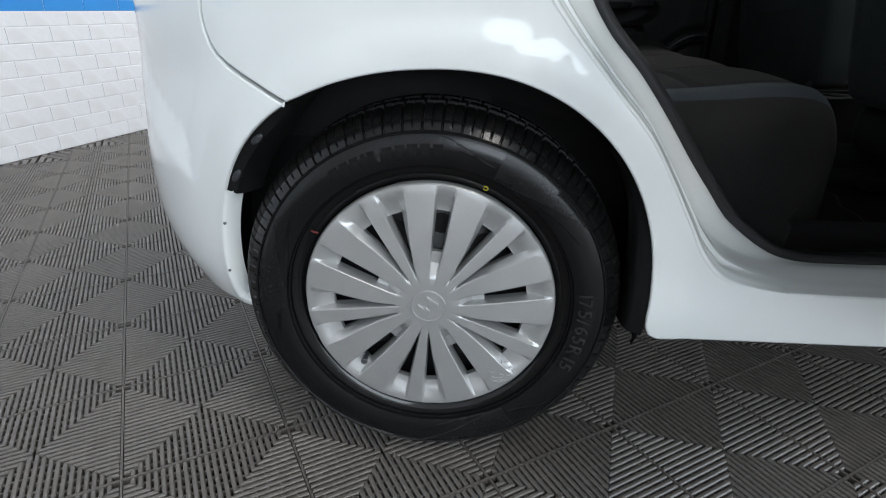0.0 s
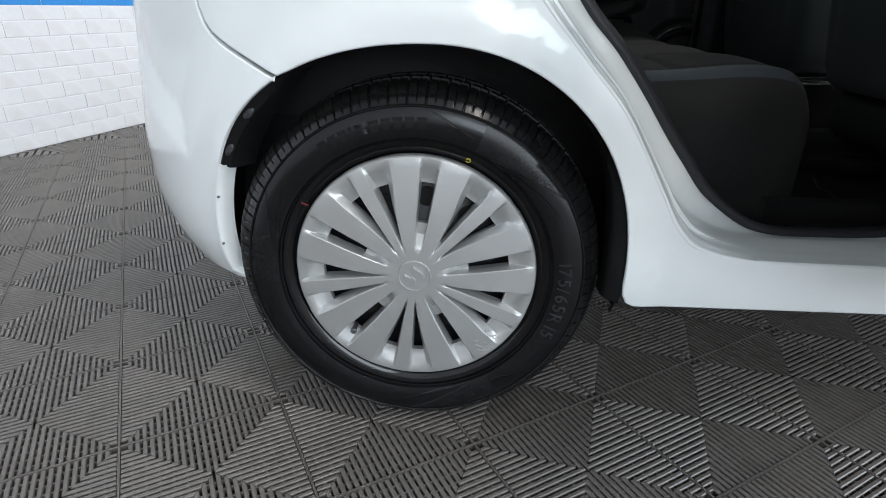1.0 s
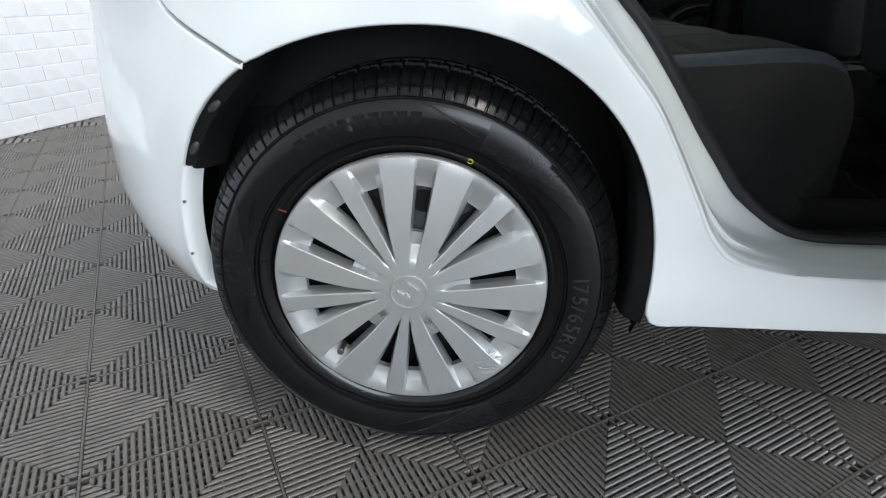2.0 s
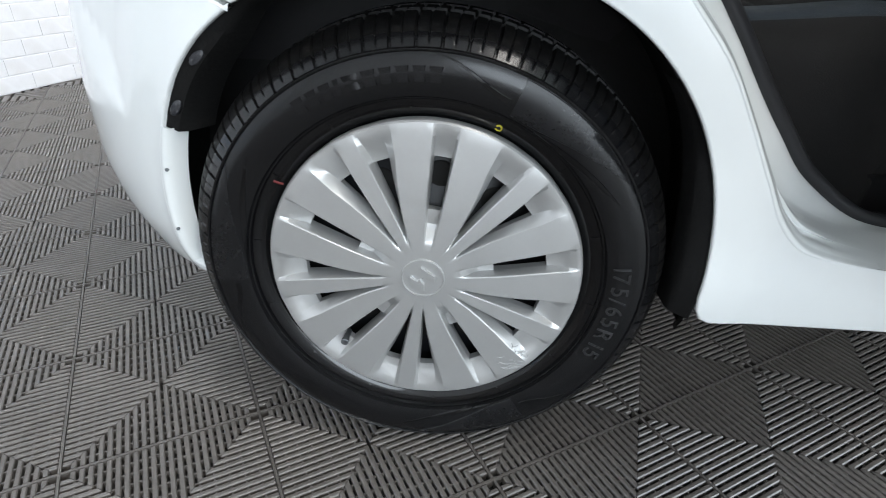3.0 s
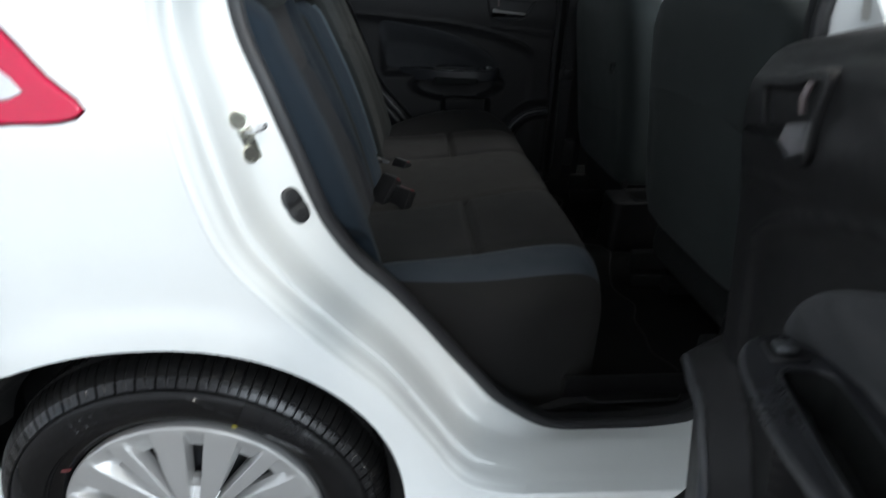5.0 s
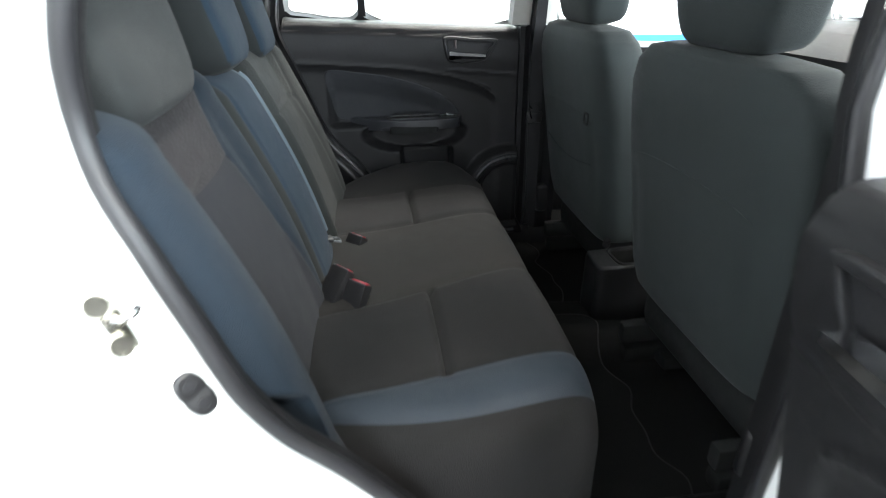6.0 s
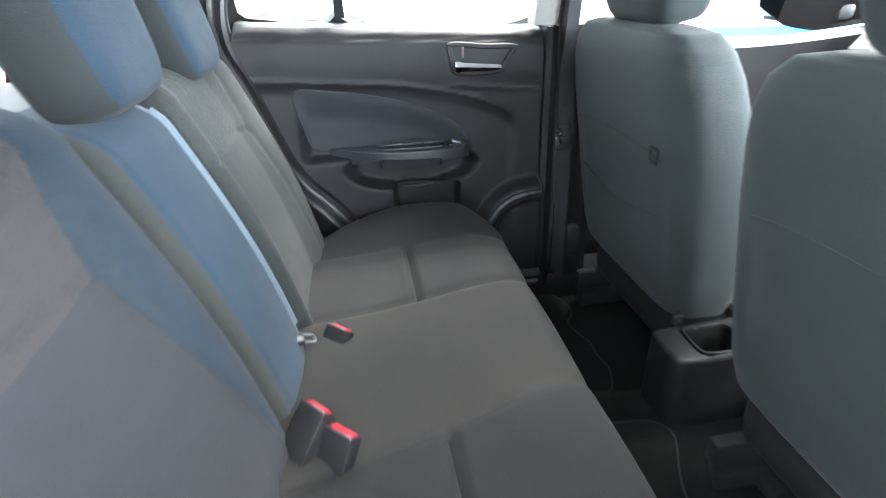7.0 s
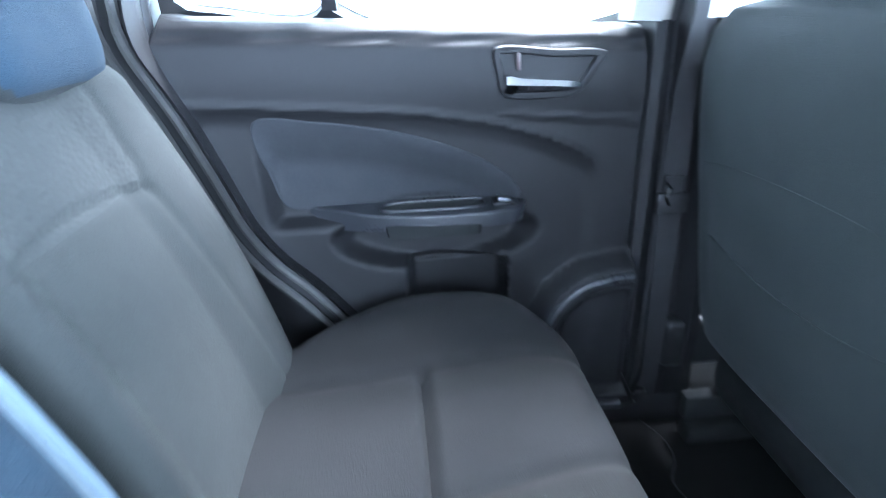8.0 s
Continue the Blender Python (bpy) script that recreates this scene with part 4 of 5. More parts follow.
for r, wide in ((0.2118, 0.0012), (0.2585, 0.0010)):
    part("sidewall_rib", moved(sidewall_patch(0, 360, lambda s: r - wide, lambda s: r + wide, 0.0009, 180), wheel_place), RUBBER, wheel)
for k in range(14):
    part("moulding_mark", moved(sidewall_patch(17 + 25.7 * k, 16.3 + 25.7 * k, lambda s: 0.199, lambda s: 0.210, 0.0008, 2), wheel_place), RUBBER_GLOSS, wheel)
turn = radians(8.5)
for geo, wide in letters("175/65R15", 0.0285, 0.0006):
    part("character", moved(mapped(geo, lambda p: on_sidewall(turn - (p.x) / 0.234, 0.221 + p.y, 0.0009 + p.z)), wheel_place), RUBBER_PRINT, wheel)
    turn -= (wide + 0.0018) / 0.234
turn = radians(124)
for k, wide in enumerate((0.014, 0.013, 0.013, 0.006, 0.017, 0.015, 0.013, 0.014, 0.013, 0.014)):
    rows = [[on_sidewall(turn - s * wide / 0.24, 0.229, l), on_sidewall(turn - s * wide / 0.24, 0.245, l)] for s, l in ((0, -0.0002), (0.08, 0.0009), (0.92, 0.0009), (1, -0.0002))]
    part("bar", moved(loft(rows), wheel_place), RUBBER, wheel)
    turn -= (wide + 0.0035) / 0.24
part("paint_dot", moved(tube([on_sidewall(radians(66.5) + 0.016 * math.cos(a), 0.197 + 0.0032 * math.sin(a), 0.0006) for a in np.linspace(0.4, 5.6, 14)], 0.0011, 6), wheel_place), YELLOW, wheel, "small yellow ring painted on the tyre")
part("paint_dash", moved(tube([on_sidewall(radians(147), r, 0.0006) for r in (0.194, 0.199, 0.204)], 0.0016, 6), wheel_place), REDMARK, wheel, "small red painted dash on the tyre")
scratches = []
for k in range(22):
    a, r = radians(-47 + random.uniform(-6, 7)), random.uniform(0.145, 0.178)
    a2, r2 = a + random.uniform(0.02, 0.06), r + random.uniform(-0.012, 0.012)
    path = [Vector((q * math.cos(b), -0.0036 + 0.0075 * (q / 0.188) ** 2.2, q * math.sin(b))) for b, q in ((a, r), ((a + a2) / 2, (r + r2) / 2 + 0.002), (a2, r2))]
    scratches.append(tube(path, random.uniform(0.0003, 0.0006), 4))
part("kerb_scratches", moved(join(*scratches), wheel_place), SCUFF, wheel, "kerb scratches on the wheel cover")["kind"] = "stuff"


def wheel_copy(m):
    """Another wheel of the same kind on the car."""
    made = {}
    for o in (wheel, *wheel.children):
        if o.name.startswith(("kerb", "paint")):
            continue
        twin = o.copy()
        scene.collection.objects.link(twin)
        made[o] = twin
        twin.parent = made.get(o.parent, o.parent)
        twin.matrix_parent_inverse = o.matrix_parent_inverse
    made[wheel].matrix_basis = m


turn_round = Matrix.Translation((0, 2 * YC, 0)) @ Matrix.Rotation(math.pi, 4, "Z")
wheel_copy(turn_round)
wheel_copy(Matrix.Translation((BASE, 0, 0)))
wheel_copy(Matrix.Translation((BASE, 0, 0)) @ turn_round)


# ---- doors: outer skin, trim and fittings, built shut on the near side and then turned or mirrored ----
HINGE, OPEN = Vector((0.920, 0.018, 0.75)), radians(71.5)   # the hinge axis leans, so the open door rises a little
TRIM_Y = 0.205


def window_foot(u):
    return 1.050 - 0.055 * u


LINE_U = [0.05, 0.20, 0.473, 0.60, 0.672, 0.72, 0.75, 0.77, 0.785, 0.80, 0.815, 0.90]
LINE_Z = [0.918, 0.912, 0.889, 0.866, 0.844, 0.822, 0.80, 0.762, 0.70, 0.62, 0.50, 0.30]


POD = [0.028]                   # how far the speaker pod stands out


def trim_y(u, z):
    """How far the door's inner trim stands in, door shut."""
    foot = window_foot(u)
    y = TRIM_Y
    q = max(0.0, min(1.0, (z - (foot - 0.050)) / 0.050))
    y -= 0.085 * (1 - math.sqrt(max(0, 1 - q * q)))
    y -= 0.004 * math.exp(-(((z - (foot - 0.034)) / 0.0035) ** 2))
    y += 0.006 * math.sin(math.pi * max(0, min(1, (foot - 0.034 - z) / 0.11)))
    below = between(u, LINE_U, LINE_Z) - z
    ahead = 1 - smooth((u - 0.735) / 0.03)
    y -= 0.006 * smooth(below / 0.030) * ahead
    y += 0.0055 * math.exp(-(((below + 0.002) / 0.005) ** 2)) * ahead
    straight = z - (0.917 - 0.055 * u - 0.040 * max(0.0, u - 0.55))
    y += 0.0032 * math.exp(-((straight / 0.0045) ** 2)) * smooth((u - 0.56) / 0.08)
    r = math.hypot(u - 0.800, (z - 0.490))
    y += POD[0] * smooth((0.160 - r) / 0.024) - 0.016 * smooth((0.112 - r) / 0.014)
    scoop = math.hypot((u - 0.50) / 0.175, (z - 0.692) / 0.060)
    y -= 0.040 * (1 - smooth((scoop - 0.72) / 0.28))
    top = between(u, [0.243, 0.33, 0.45, 0.55, 0.61, 0.638], [0.889, 0.886, 0.864, 0.829, 0.793, 0.757])
    y -= 0.030 * smooth((top - z) / 0.075) * smooth((u - 0.235) / 0.03) * (1 - smooth((u - 0.630) / 0.022)) * smooth((z - 0.715) / 0.02)
    pu, pz = abs(u - 0.535) / 0.085, abs(z - 0.585) / 0.062
    y -= 0.045 * (1 - smooth((max(pu, pz) - 0.86) / 0.14))
    return y


def on_trim(u, z, lift=0.0):
    return Vector((u, trim_y(u, z) + lift, z))


def build_door(other):
    """A rear door with all its parts; the near one stands open."""
    swing = Matrix.Rotation(OPEN, 4, "Z") @ Matrix.Rotation(radians(6.5), 4, "Y") @ Matrix.Rotation(radians(-6.5), 4, "X")
    turn = Matrix.Translation(HINGE) @ swing @ Matrix.Translation(-HINGE)

    def put(geo):
        if other:
            return both_sides(geo, True)
        out = [turn @ Vector(p) for p in geo[0]], geo[1]
        if len(geo) > 2 and geo[2] is not None:
            spin = swing.to_3x3()
            out += ([spin @ Vector(v) for v in geo[2]],)
        return out

    edge = [tuple(p) for p in shrunk(turned_ccw(OUTER), 0.004)]
    pane = [(p.x, p.y) for p in spline([(0.375, 1.040), (0.845, 1.012), (0.855, 1.20), (0.855, 1.335), (0.40, 1.345), (0.375, 1.33)], 0.03, True)]
    light = [(p.x, p.y) for p in spline([(0.145, 1.055), (0.17, 1.045), (0.345, 1.042), (0.348, 1.325), (0.30, 1.31), (0.21, 1.22), (0.155, 1.11)], 0.02, True)]
    state = "closed white rear door with dark trim" if other else "open white rear door with dark trim and side stripes"
    door = part("rear_door", put(panel(edge, skin, 0.03, [pane, light])), PAINT, car, state)
    for name, loop in (("window", pane), ("quarter_window", light)):
        part(name, put(panel([tuple(p) for p in shrunk(turned_ccw(loop), -0.004)], lambda u, z, e: skin(u, z, e + 0.016), 0.05, rims=False)), GLASS, door).visible_shadow = False
    # the sash round the panes, seen from inside
    inner_rows = []
    for by, e in ((0.006, 0.014), (0.022, 0.035), (0.040, 0.060)):
        inner_rows.append([skin(u, z, e) for u, z in shrunk(turned_ccw(OUTER), by)])
    part("door_shell", put(loft(inner_rows, ring=True)), PAINT, door, "white painted door edge", sharp=60)
    backing = [tuple(p) for p in shrunk(turned_ccw(OUTER), 0.038)]
    part("inner_panel", put(panel(backing, lambda u, z, e: skin(u, z, 0.062 + e), 0.05, [[tuple(p) for p in shrunk(turned_ccw(pane), -0.012)], [tuple(p) for p in shrunk(turned_ccw(light), -0.006)]], rims=False)), BLACK_TRIM, door, "dark inner frame")
    bar = [[Vector((0.361 + dx, y, z)) for dx, y in ((-0.011, 0.03 + k), (0.011, 0.03 + k), (0.011, 0.075 + k), (-0.011, 0.075 + k))] for z, k in ((1.03, 0.02), (1.2, 0.08), (1.34, 0.15))]
    part("window_bar", put(loft(bar, ring=True)), BLACK_TRIM, door)
    # trim panel
    down = [(0.832, z) for z in np.arange(0.985, 0.40, -0.03)] + [tuple(p) for p in INNER[: 16 * STEPS + 1] if not (p[0] > 0.80 and p[1] > 0.36)]
    loop = down + [(u, window_foot(u)) for u in np.arange(0.13, 0.81, 0.03)] + [(0.825, window_foot(0.825))]
    loop = [tuple(p) for p in shrunk(turned_ccw(loop), 0.010)]
    trim = panel(loop, lambda u, z, e: Vector((u, trim_y(u, z) - e, z)), 0.0085, lip=0.10, edge=0.006, flip=True)
    part("door_trim", put(trim), TRIM, door, "dark grained door trim with moulded curves")
    insert_line = [(p.x, p.y) for p in spline([(0.243, 0.889), (0.33, 0.886), (0.45, 0.864), (0.55, 0.829), (0.61, 0.793), (0.638, 0.757), (0.625, 0.742), (0.42, 0.745), (0.272, 0.745), (0.252, 0.80)], 0.015, True)]
    insert = panel(insert_line, lambda u, z, e: on_trim(u, z, 0.003 - e), 0.014, lip=0.008, edge=0.004, flip=True)
    part("insert", put(insert), TRIM_SOFT, door, "soft dark cloth insert")
    rest_line = [(p.x, p.y) for p in spline([(0.285, 0.150), (0.296, 0.166), (0.345, 0.196), (0.400, 0.228), (0.455, 0.243), (0.52, 0.249), (0.592, 0.246), (0.630, 0.230), (0.645, 0.198), (0.648, 0.150)], 0.012, True)]
    well = [(p.x, p.y) for p in spline([(0.418, 0.216), (0.424, 0.184), (0.50, 0.180), (0.572, 0.182), (0.580, 0.190), (0.578, 0.214), (0.568, 0.222), (0.50, 0.224)], 0.012, True)]
    tuck = lambda u, y, e: Vector((u, y - 1.1 * max(0.0, e - 0.007) * max(0.0, (y - 0.16) / 0.08), 0.7465 - e))
    armrest = part("armrest", put(panel(rest_line, tuck, 0.012, [well], lip=0.040, edge=0.005)), ARMREST, door, "moulded armrest with a pull recess", sharp=50)
    # lining of the pull recess, coloured near-black in place of its shade
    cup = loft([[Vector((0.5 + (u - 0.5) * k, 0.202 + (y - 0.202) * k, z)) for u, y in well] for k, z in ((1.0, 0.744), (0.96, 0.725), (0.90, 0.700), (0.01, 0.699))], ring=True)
    part("pull_well", put(cup), STITCH, door, "pull recess with its shade put into a near-black colour")
    part("pull_rim", put(tube([Vector((u, y, 0.7465)) for u, y in well], 0.0022, 6, True)), ARMREST, door)
    part("switch_plate", put(box((0.606, 0.208, 0.747), (0.034, 0.028, 0.004), 0.0015, 1)), BLACK_TRIM, door)
    part("switch", put(box((0.608, 0.208, 0.751), (0.022, 0.016, 0.007), 0.002, 2, Matrix.Rotation(radians(12), 4, "Y"))), STEEL_GREY, door, "grey window switch")
    # inner handle
    bezel_line = [(p.x, p.y) for p in spline([(0.594, 0.975), (0.68, 0.970), (0.755, 0.964), (0.742, 0.942), (0.715, 0.908), (0.66, 0.902), (0.606, 0.908), (0.595, 0.94)], 0.01, True)]
    hole = [tuple(p) for p in shrunk(turned_ccw(bezel_line), 0.011)]
    bezel = panel(bezel_line, lambda u, z, e: on_trim(u, z, 0.007 - e), 0.008, [hole], lip=0.012, edge=0.003, flip=True)
    part("handle_bezel", put(bezel), TRIM, door)
    dish = panel([tuple(p) for p in shrunk(turned_ccw(hole), -0.002)], lambda u, z, e: on_trim(u, z, -0.002 - e), 0.015, rims=False, flip=True)
    part("handle_dish", put(dish), TRIM, door, "dark handle recess")
    lever = [[on_trim(u, 0.930 - (u - 0.60) * 0.07 + dz, lift) for dz, lift in ((-0.008 * k, 0.001), (-0.010 * k, 0.016), (-0.003, 0.024), (0.005 * k, 0.021), (0.006 * k, 0.004))] for u, k in ((0.606, 1.5), (0.614, 1.7), (0.626, 1.2), (0.66, 1.0), (0.70, 0.9), (0.713, 0.6))]
    part("handle", put(mapped(loft(lever, ring=True, tube_ends=True), lambda p: p, True)), CHROME, door, "chrome inner door handle")
    part("lock_knob", put(tube([on_trim(0.627, 0.944, 0.004), on_trim(0.626, 0.955, 0.007), on_trim(0.627, 0.966, 0.004)], 0.0032, 10)), KNOB, door, "pinkish grey lock knob")
    grille = [(0.800 + 0.098 * math.cos(a), 0.490 + 0.098 * math.sin(a)) for a in np.linspace(0, 2 * math.pi, 48, endpoint=False)]
    clip = [(min(u, 0.812), z) for u, z in grille]
    part("speaker_grille", put(panel(clip, lambda u, z, e: on_trim(u, z, 0.003 - e), 0.02, rims=False)), BLACK_TRIM, door, "black speaker grille")
    arc = [on_trim(0.800 + 0.128 * math.cos(a), 0.490 + 0.128 * math.sin(a), 0.0) for a in np.linspace(radians(84), radians(276), 44)]
    part("speaker_ring", put(tube([p for p in arc if p.x < 0.826], 0.0085, 10)), ARMREST, door, "raised smooth ring round the speaker")
    part("outer_handle", put(box(skin(0.23, 0.90, -0.016), (0.15, 0.022, 0.026), 0.009, 3)), PAINT, door)
    # stripes on the outer face
    for name, z0, z1, mat in (("red_stripe", 0.4475, 0.464, STRIPE_RED), ("navy_stripe", 0.4395, 0.447, STRIPE_NAVY), ("blue_stripe", 0.409, 0.439, STRIPE_BLUE)):
        left = lambda z: 0.352 + (0.464 - z) * 0.55
        loop = [(left(z0), z0)] + [(u, z0) for u in np.arange(0.42, 0.89, 0.03)] + [(0.893, z0), (0.893, z1)] + [(u, z1) for u in np.arange(0.87, 0.40, -0.03)] + [(left(z1), z1)]
        part(name, put(panel(loop, lambda u, z, e: skin(u, z, e - 0.0012), 0.03, rims=False)), mat, door)
    badge = [(0.487 + 0.041 * math.cos(a), 0.434 + 0.036 * math.sin(a)) for a in np.linspace(0, 2 * math.pi, 40, endpoint=False)]
    part("badge_edge", put(panel(badge, lambda u, z, e: skin(u, z, e - 0.0022), 0.02, rims=False)), STRIPE_NAVY, door)
    part("badge", put(panel([tuple(p) for p in shrunk(turned_ccw(badge), 0.002)], lambda u, z, e: skin(u, z, e - 0.0030), 0.02, rims=False)), STICKER, door, "white round sticker with dark bars")
    for k, (u, wide) in enumerate(((0.470, 0.016), (0.487, 0.012), (0.503, 0.014))):
        part("badge_bar", put(panel([(u - wide / 2, 0.427), (u + wide / 2, 0.427), (u + wide / 2, 0.441), (u - wide / 2, 0.441)], lambda u, z, e: skin(u, z, e - 0.0038), 0.02, rims=False)), STRIPE_NAVY, door)
    return door


POD[0] = 0.046
build_door(True)
POD[0] = 0.040
build_door(False)

# latch loop and buffer on the near frame
for other in (False, True):
    spot = Vector((0.122, 0.100, 0.857))
    tilt = Matrix.Rotation(radians(-14), 4, "Y") @ Matrix.Rotation(radians(38), 4, "Z")
    plate = box((0, 0, 0), (0.030, 0.006, 0.066), 0.0028, 2)
    bolts = [disc((0, -0.005, s * 0.022), 0.0105, 0.008, 18) for s in (-1, 1)]
    striker = part("striker", both_sides(moved(join(plate, *bolts), Matrix.Translation(spot) @ tilt), other), ZINC, car, "yellow zinc latch striker plate")
    loop = [Vector(p) for p in ((0.004, -0.003, 0.006), (0.010, -0.020, 0.005), (0.018, -0.026, 0.006), (0.026, -0.018, 0.007), (0.024, 0.0, 0.006))]
    part("loop", both_sides(moved(tube(spline(loop, 0.004), 0.0034, 8), Matrix.Translation(spot) @ tilt), other), CHROME, striker)
    plug_at = Matrix.Translation((0.172, 0.116, 0.760)) @ Matrix.Rotation(radians(-24), 4, "Y") @ Matrix.Rotation(radians(40), 4, "Z")
    oval = [(0.0150 * math.copysign(abs(math.cos(a)) ** 0.75, math.cos(a)), 0.0265 * math.copysign(abs(math.sin(a)) ** 0.75, math.sin(a))) for a in np.linspace(0, 2 * math.pi, 36, endpoint=False)]
    plug = moved(panel(oval, lambda u, v, e: Vector((u, -0.009 + e + 0.002 * math.exp(-((v / 0.004) ** 2)), v)), 0.005, lip=0.016, edge=0.004)[:2], plug_at)
    bump_stop = part("door_buffer", both_sides(plug, other), BLACK_TRIM, car, "black rubber door buffer")
    for dz in (-0.012, 0.012):
        dimple = moved(disc((0, -0.0085, dz), 0.0068, 0.003, 16), plug_at)
        part("dimple", both_sides(dimple, other), SEAL, bump_stop)

# ---- cabin floor and shell ----
rows = []
for x in np.arange(0.36, 2.0, 0.06):
    row = []
    for y in np.linspace(0.15, 2 * YC - 0.15, 41):
        z = 0.290 + 0.065 * smooth((0.15 - abs(y - YC)) / 0.08) + 0.05 * smooth((x - 1.6) / 0.3) + 0.006 * math.sin(19 * x + 7 * y)
        row.append(Vector((x, y, z)))
    rows.append(row)
part("cabin_carpet", mapped(loft(rows), lambda p: p, True), CARPET, car, "dark cabin carpet over the tunnel")


def mat_loop(y0, y1):
    """A mat's outline: straight to the sides, with a wavy front edge."""
    front = [(0.872 + 0.012 * math.sin(26 * y) + 0.008 * math.sin(47 * y), y) for y in np.linspace(y0 + 0.03, y1 - 0.03, 9)]
    return [(p.x, p.y) for p in spline([(0.66, y0 + 0.03), (0.69, y0), (0.85, y0)] + front + [(0.85, y1), (0.69, y1), (0.66, y1 - 0.03)], 0.02, True)]


def mat_height(u, v):
    return 0.304 + 0.065 * smooth((0.15 - abs(v - YC)) / 0.08) + 0.004 * math.sin(23 * u + 11 * v)


for y0, y1 in ((0.22, 0.76), (0.92, 1.34)):
    mat = part("floor_mat", panel(mat_loop(y0, y1), lambda u, v, e: Vector((u, v, mat_height(u, v) - e)), 0.03, lip=0.012), CARPET, car, "dark floor mat with a bound wavy edge")
    part("binding", tube([Vector((u, v, mat_height(u, v) - 0.002)) for u, v in mat_loop(y0, y1)], 0.0026, 6, True), WEBBING, mat)
part("rear_bulkhead", join(box((0.03, YC, 0.62), (0.06, 1.12, 0.70), 0.01, 1), box((-0.22, YC, 0.93), (0.50, 1.16, 0.03), 0.01, 1)), TRIM, car, "dark parcel shelf and bulkhead behind the seat")
dash = []
for y in np.linspace(0.14, 2 * YC - 0.14, 15):
    dash.append([Vector((x, y, z)) for x, z in ((2.02, 0.97), (1.86, 0.99), (1.74, 0.965), (1.68, 0.90), (1.70, 0.78), (1.74, 0.60), (1.80, 0.45), (2.02, 0.40))])
part("dashboard", loft(dash, ring=True, tube_ends=True), TRIM, car, "dark moulded dashboard")
PILLAR_BACK, PILLAR_FORE = Matrix.Translation((-0.035, 0, 0)), Matrix.Translation((0.045, 0, 0))


def pillar_side(geo, other):
    """Pillar parts; those of the far side stand a little further back."""
    return moved(both_sides(geo, True), PILLAR_BACK) if other else moved(geo, PILLAR_FORE)


for other in (False, True):
    low = loft([[Vector((x, y, z)) for x, y in ((0.854, 0.150), (0.854, 0.222), (0.866, 0.230), (0.890, 0.212), (0.950, 0.209), (0.968, 0.235), (0.985, 0.235), (0.985, 0.12))] for z in (0.30, 0.5, 0.8, 1.0)])
    part("pillar_trim", pillar_side(low, other), TRIM, car, "dark lower centre pillar trim")
    high = loft([[Vector((x, y + k, z)) for x, y in ((0.842, 0.110), (0.842, 0.165), (0.860, 0.178), (0.890, 0.182), (0.950, 0.180), (0.975, 0.165), (0.985, 0.11))] for z, k in ((1.0, 0.0), (1.15, 0.045), (1.30, 0.10), (1.42, 0.17))])
    part("pillar_cover", pillar_side(high, other), PILLAR, car, "pale upper centre pillar cover")
    strap = []
    for z, y in ((0.345, 0.215), (0.40, 0.222), (0.6, 0.224), (0.8, 0.222), (1.0, 0.216), (1.2, 0.252), (1.33, 0.30)):
        strap.append([Vector((x, y + d, z)) for x, d in ((0.884, 0), (0.884, 0.0025), (0.930, 0.0025), (0.930, 0))])
    belt = part("seat_belt", pillar_side(loft(strap, ring=True, tube_ends=True), other), WEBBING, car, "black front seat belt webbing")
    part("tongue", pillar_side(join(box((0.905, 0.234, 0.735), (0.050, 0.012, 0.034), 0.004, 2), box((0.905, 0.236, 0.765), (0.028, 0.004, 0.030), 0.0015, 1)), other), BLACK_TRIM, belt)
    part("tongue_plate", pillar_side(moved(tube([(0, 0, 0.018), (0.010, 0, 0.008), (0.004, 0, -0.006), (0.010, 0, -0.020)], 0.0026, 6), Matrix.Translation((0.885, 0.246, 0.755))), other), CHROME, belt)
    part("anchor_cap", pillar_side(box((0.893, 0.226, 0.350), (0.030, 0.018, 0.040), 0.006, 2), other), TRIM, belt)
    part("anchor_clip", pillar_side(box((0.880, 0.236, 0.356), (0.005, 0.004, 0.028), 0.0015, 1), other), CHROME, belt)
    quarter = loft([[Vector((x - 0.02, y, z)) for x, y in ((-0.30, 0.19), (-0.05, 0.17), (0.05, 0.18), (0.105 + max(0, z - 1.1) * 0.5, 0.185))] for z in (0.5, 0.8, 1.0, 1.15, 1.38)])
    part("quarter_trim", both_sides(quarter, other), TRIM, car, "dark rear quarter trim beside the seat")

# ---- rear bench ----
CUT = [(0.150, 0.540), (0.195, 0.560), (0.240, 0.566), (0.30, 0.566), (0.38, 0.566), (0.47, 0.570), (0.57, 0.577), (0.635, 0.575), (0.668, 0.564), (0.684, 0.545), (0.684, 0.522), (0.666, 0.48), (0.638, 0.42), (0.615, 0.36), (0.59, 0.31)]
cut_line = spline([(x, 0, z) for x, z in CUT], 0.007)
FRONT_COLUMN = next(i for i, p in enumerate(cut_line) if p.z < 0.535 and p.x > 0.5)


def seat_lines(x):
    """Where the bench's zones meet at depth x, from the near end to the far one."""
    return (0.205 + 0.075 * ((x - 0.47) / 0.24) ** 2, 0.250 + 0.05 * ((x - 0.47) / 0.24) ** 2, 0.322 + 0.14 * (x - 0.29), 0.579 + 0.295 * (x - 0.339), 0.92 + 0.173 * (x - 0.297), 1.155 + 0.03 * (x - 0.3), 1.365 - 0.11 * ((x - 0.46) / 0.22) ** 2)


COUNTS = (10, 12, 34, 40, 26, 28)


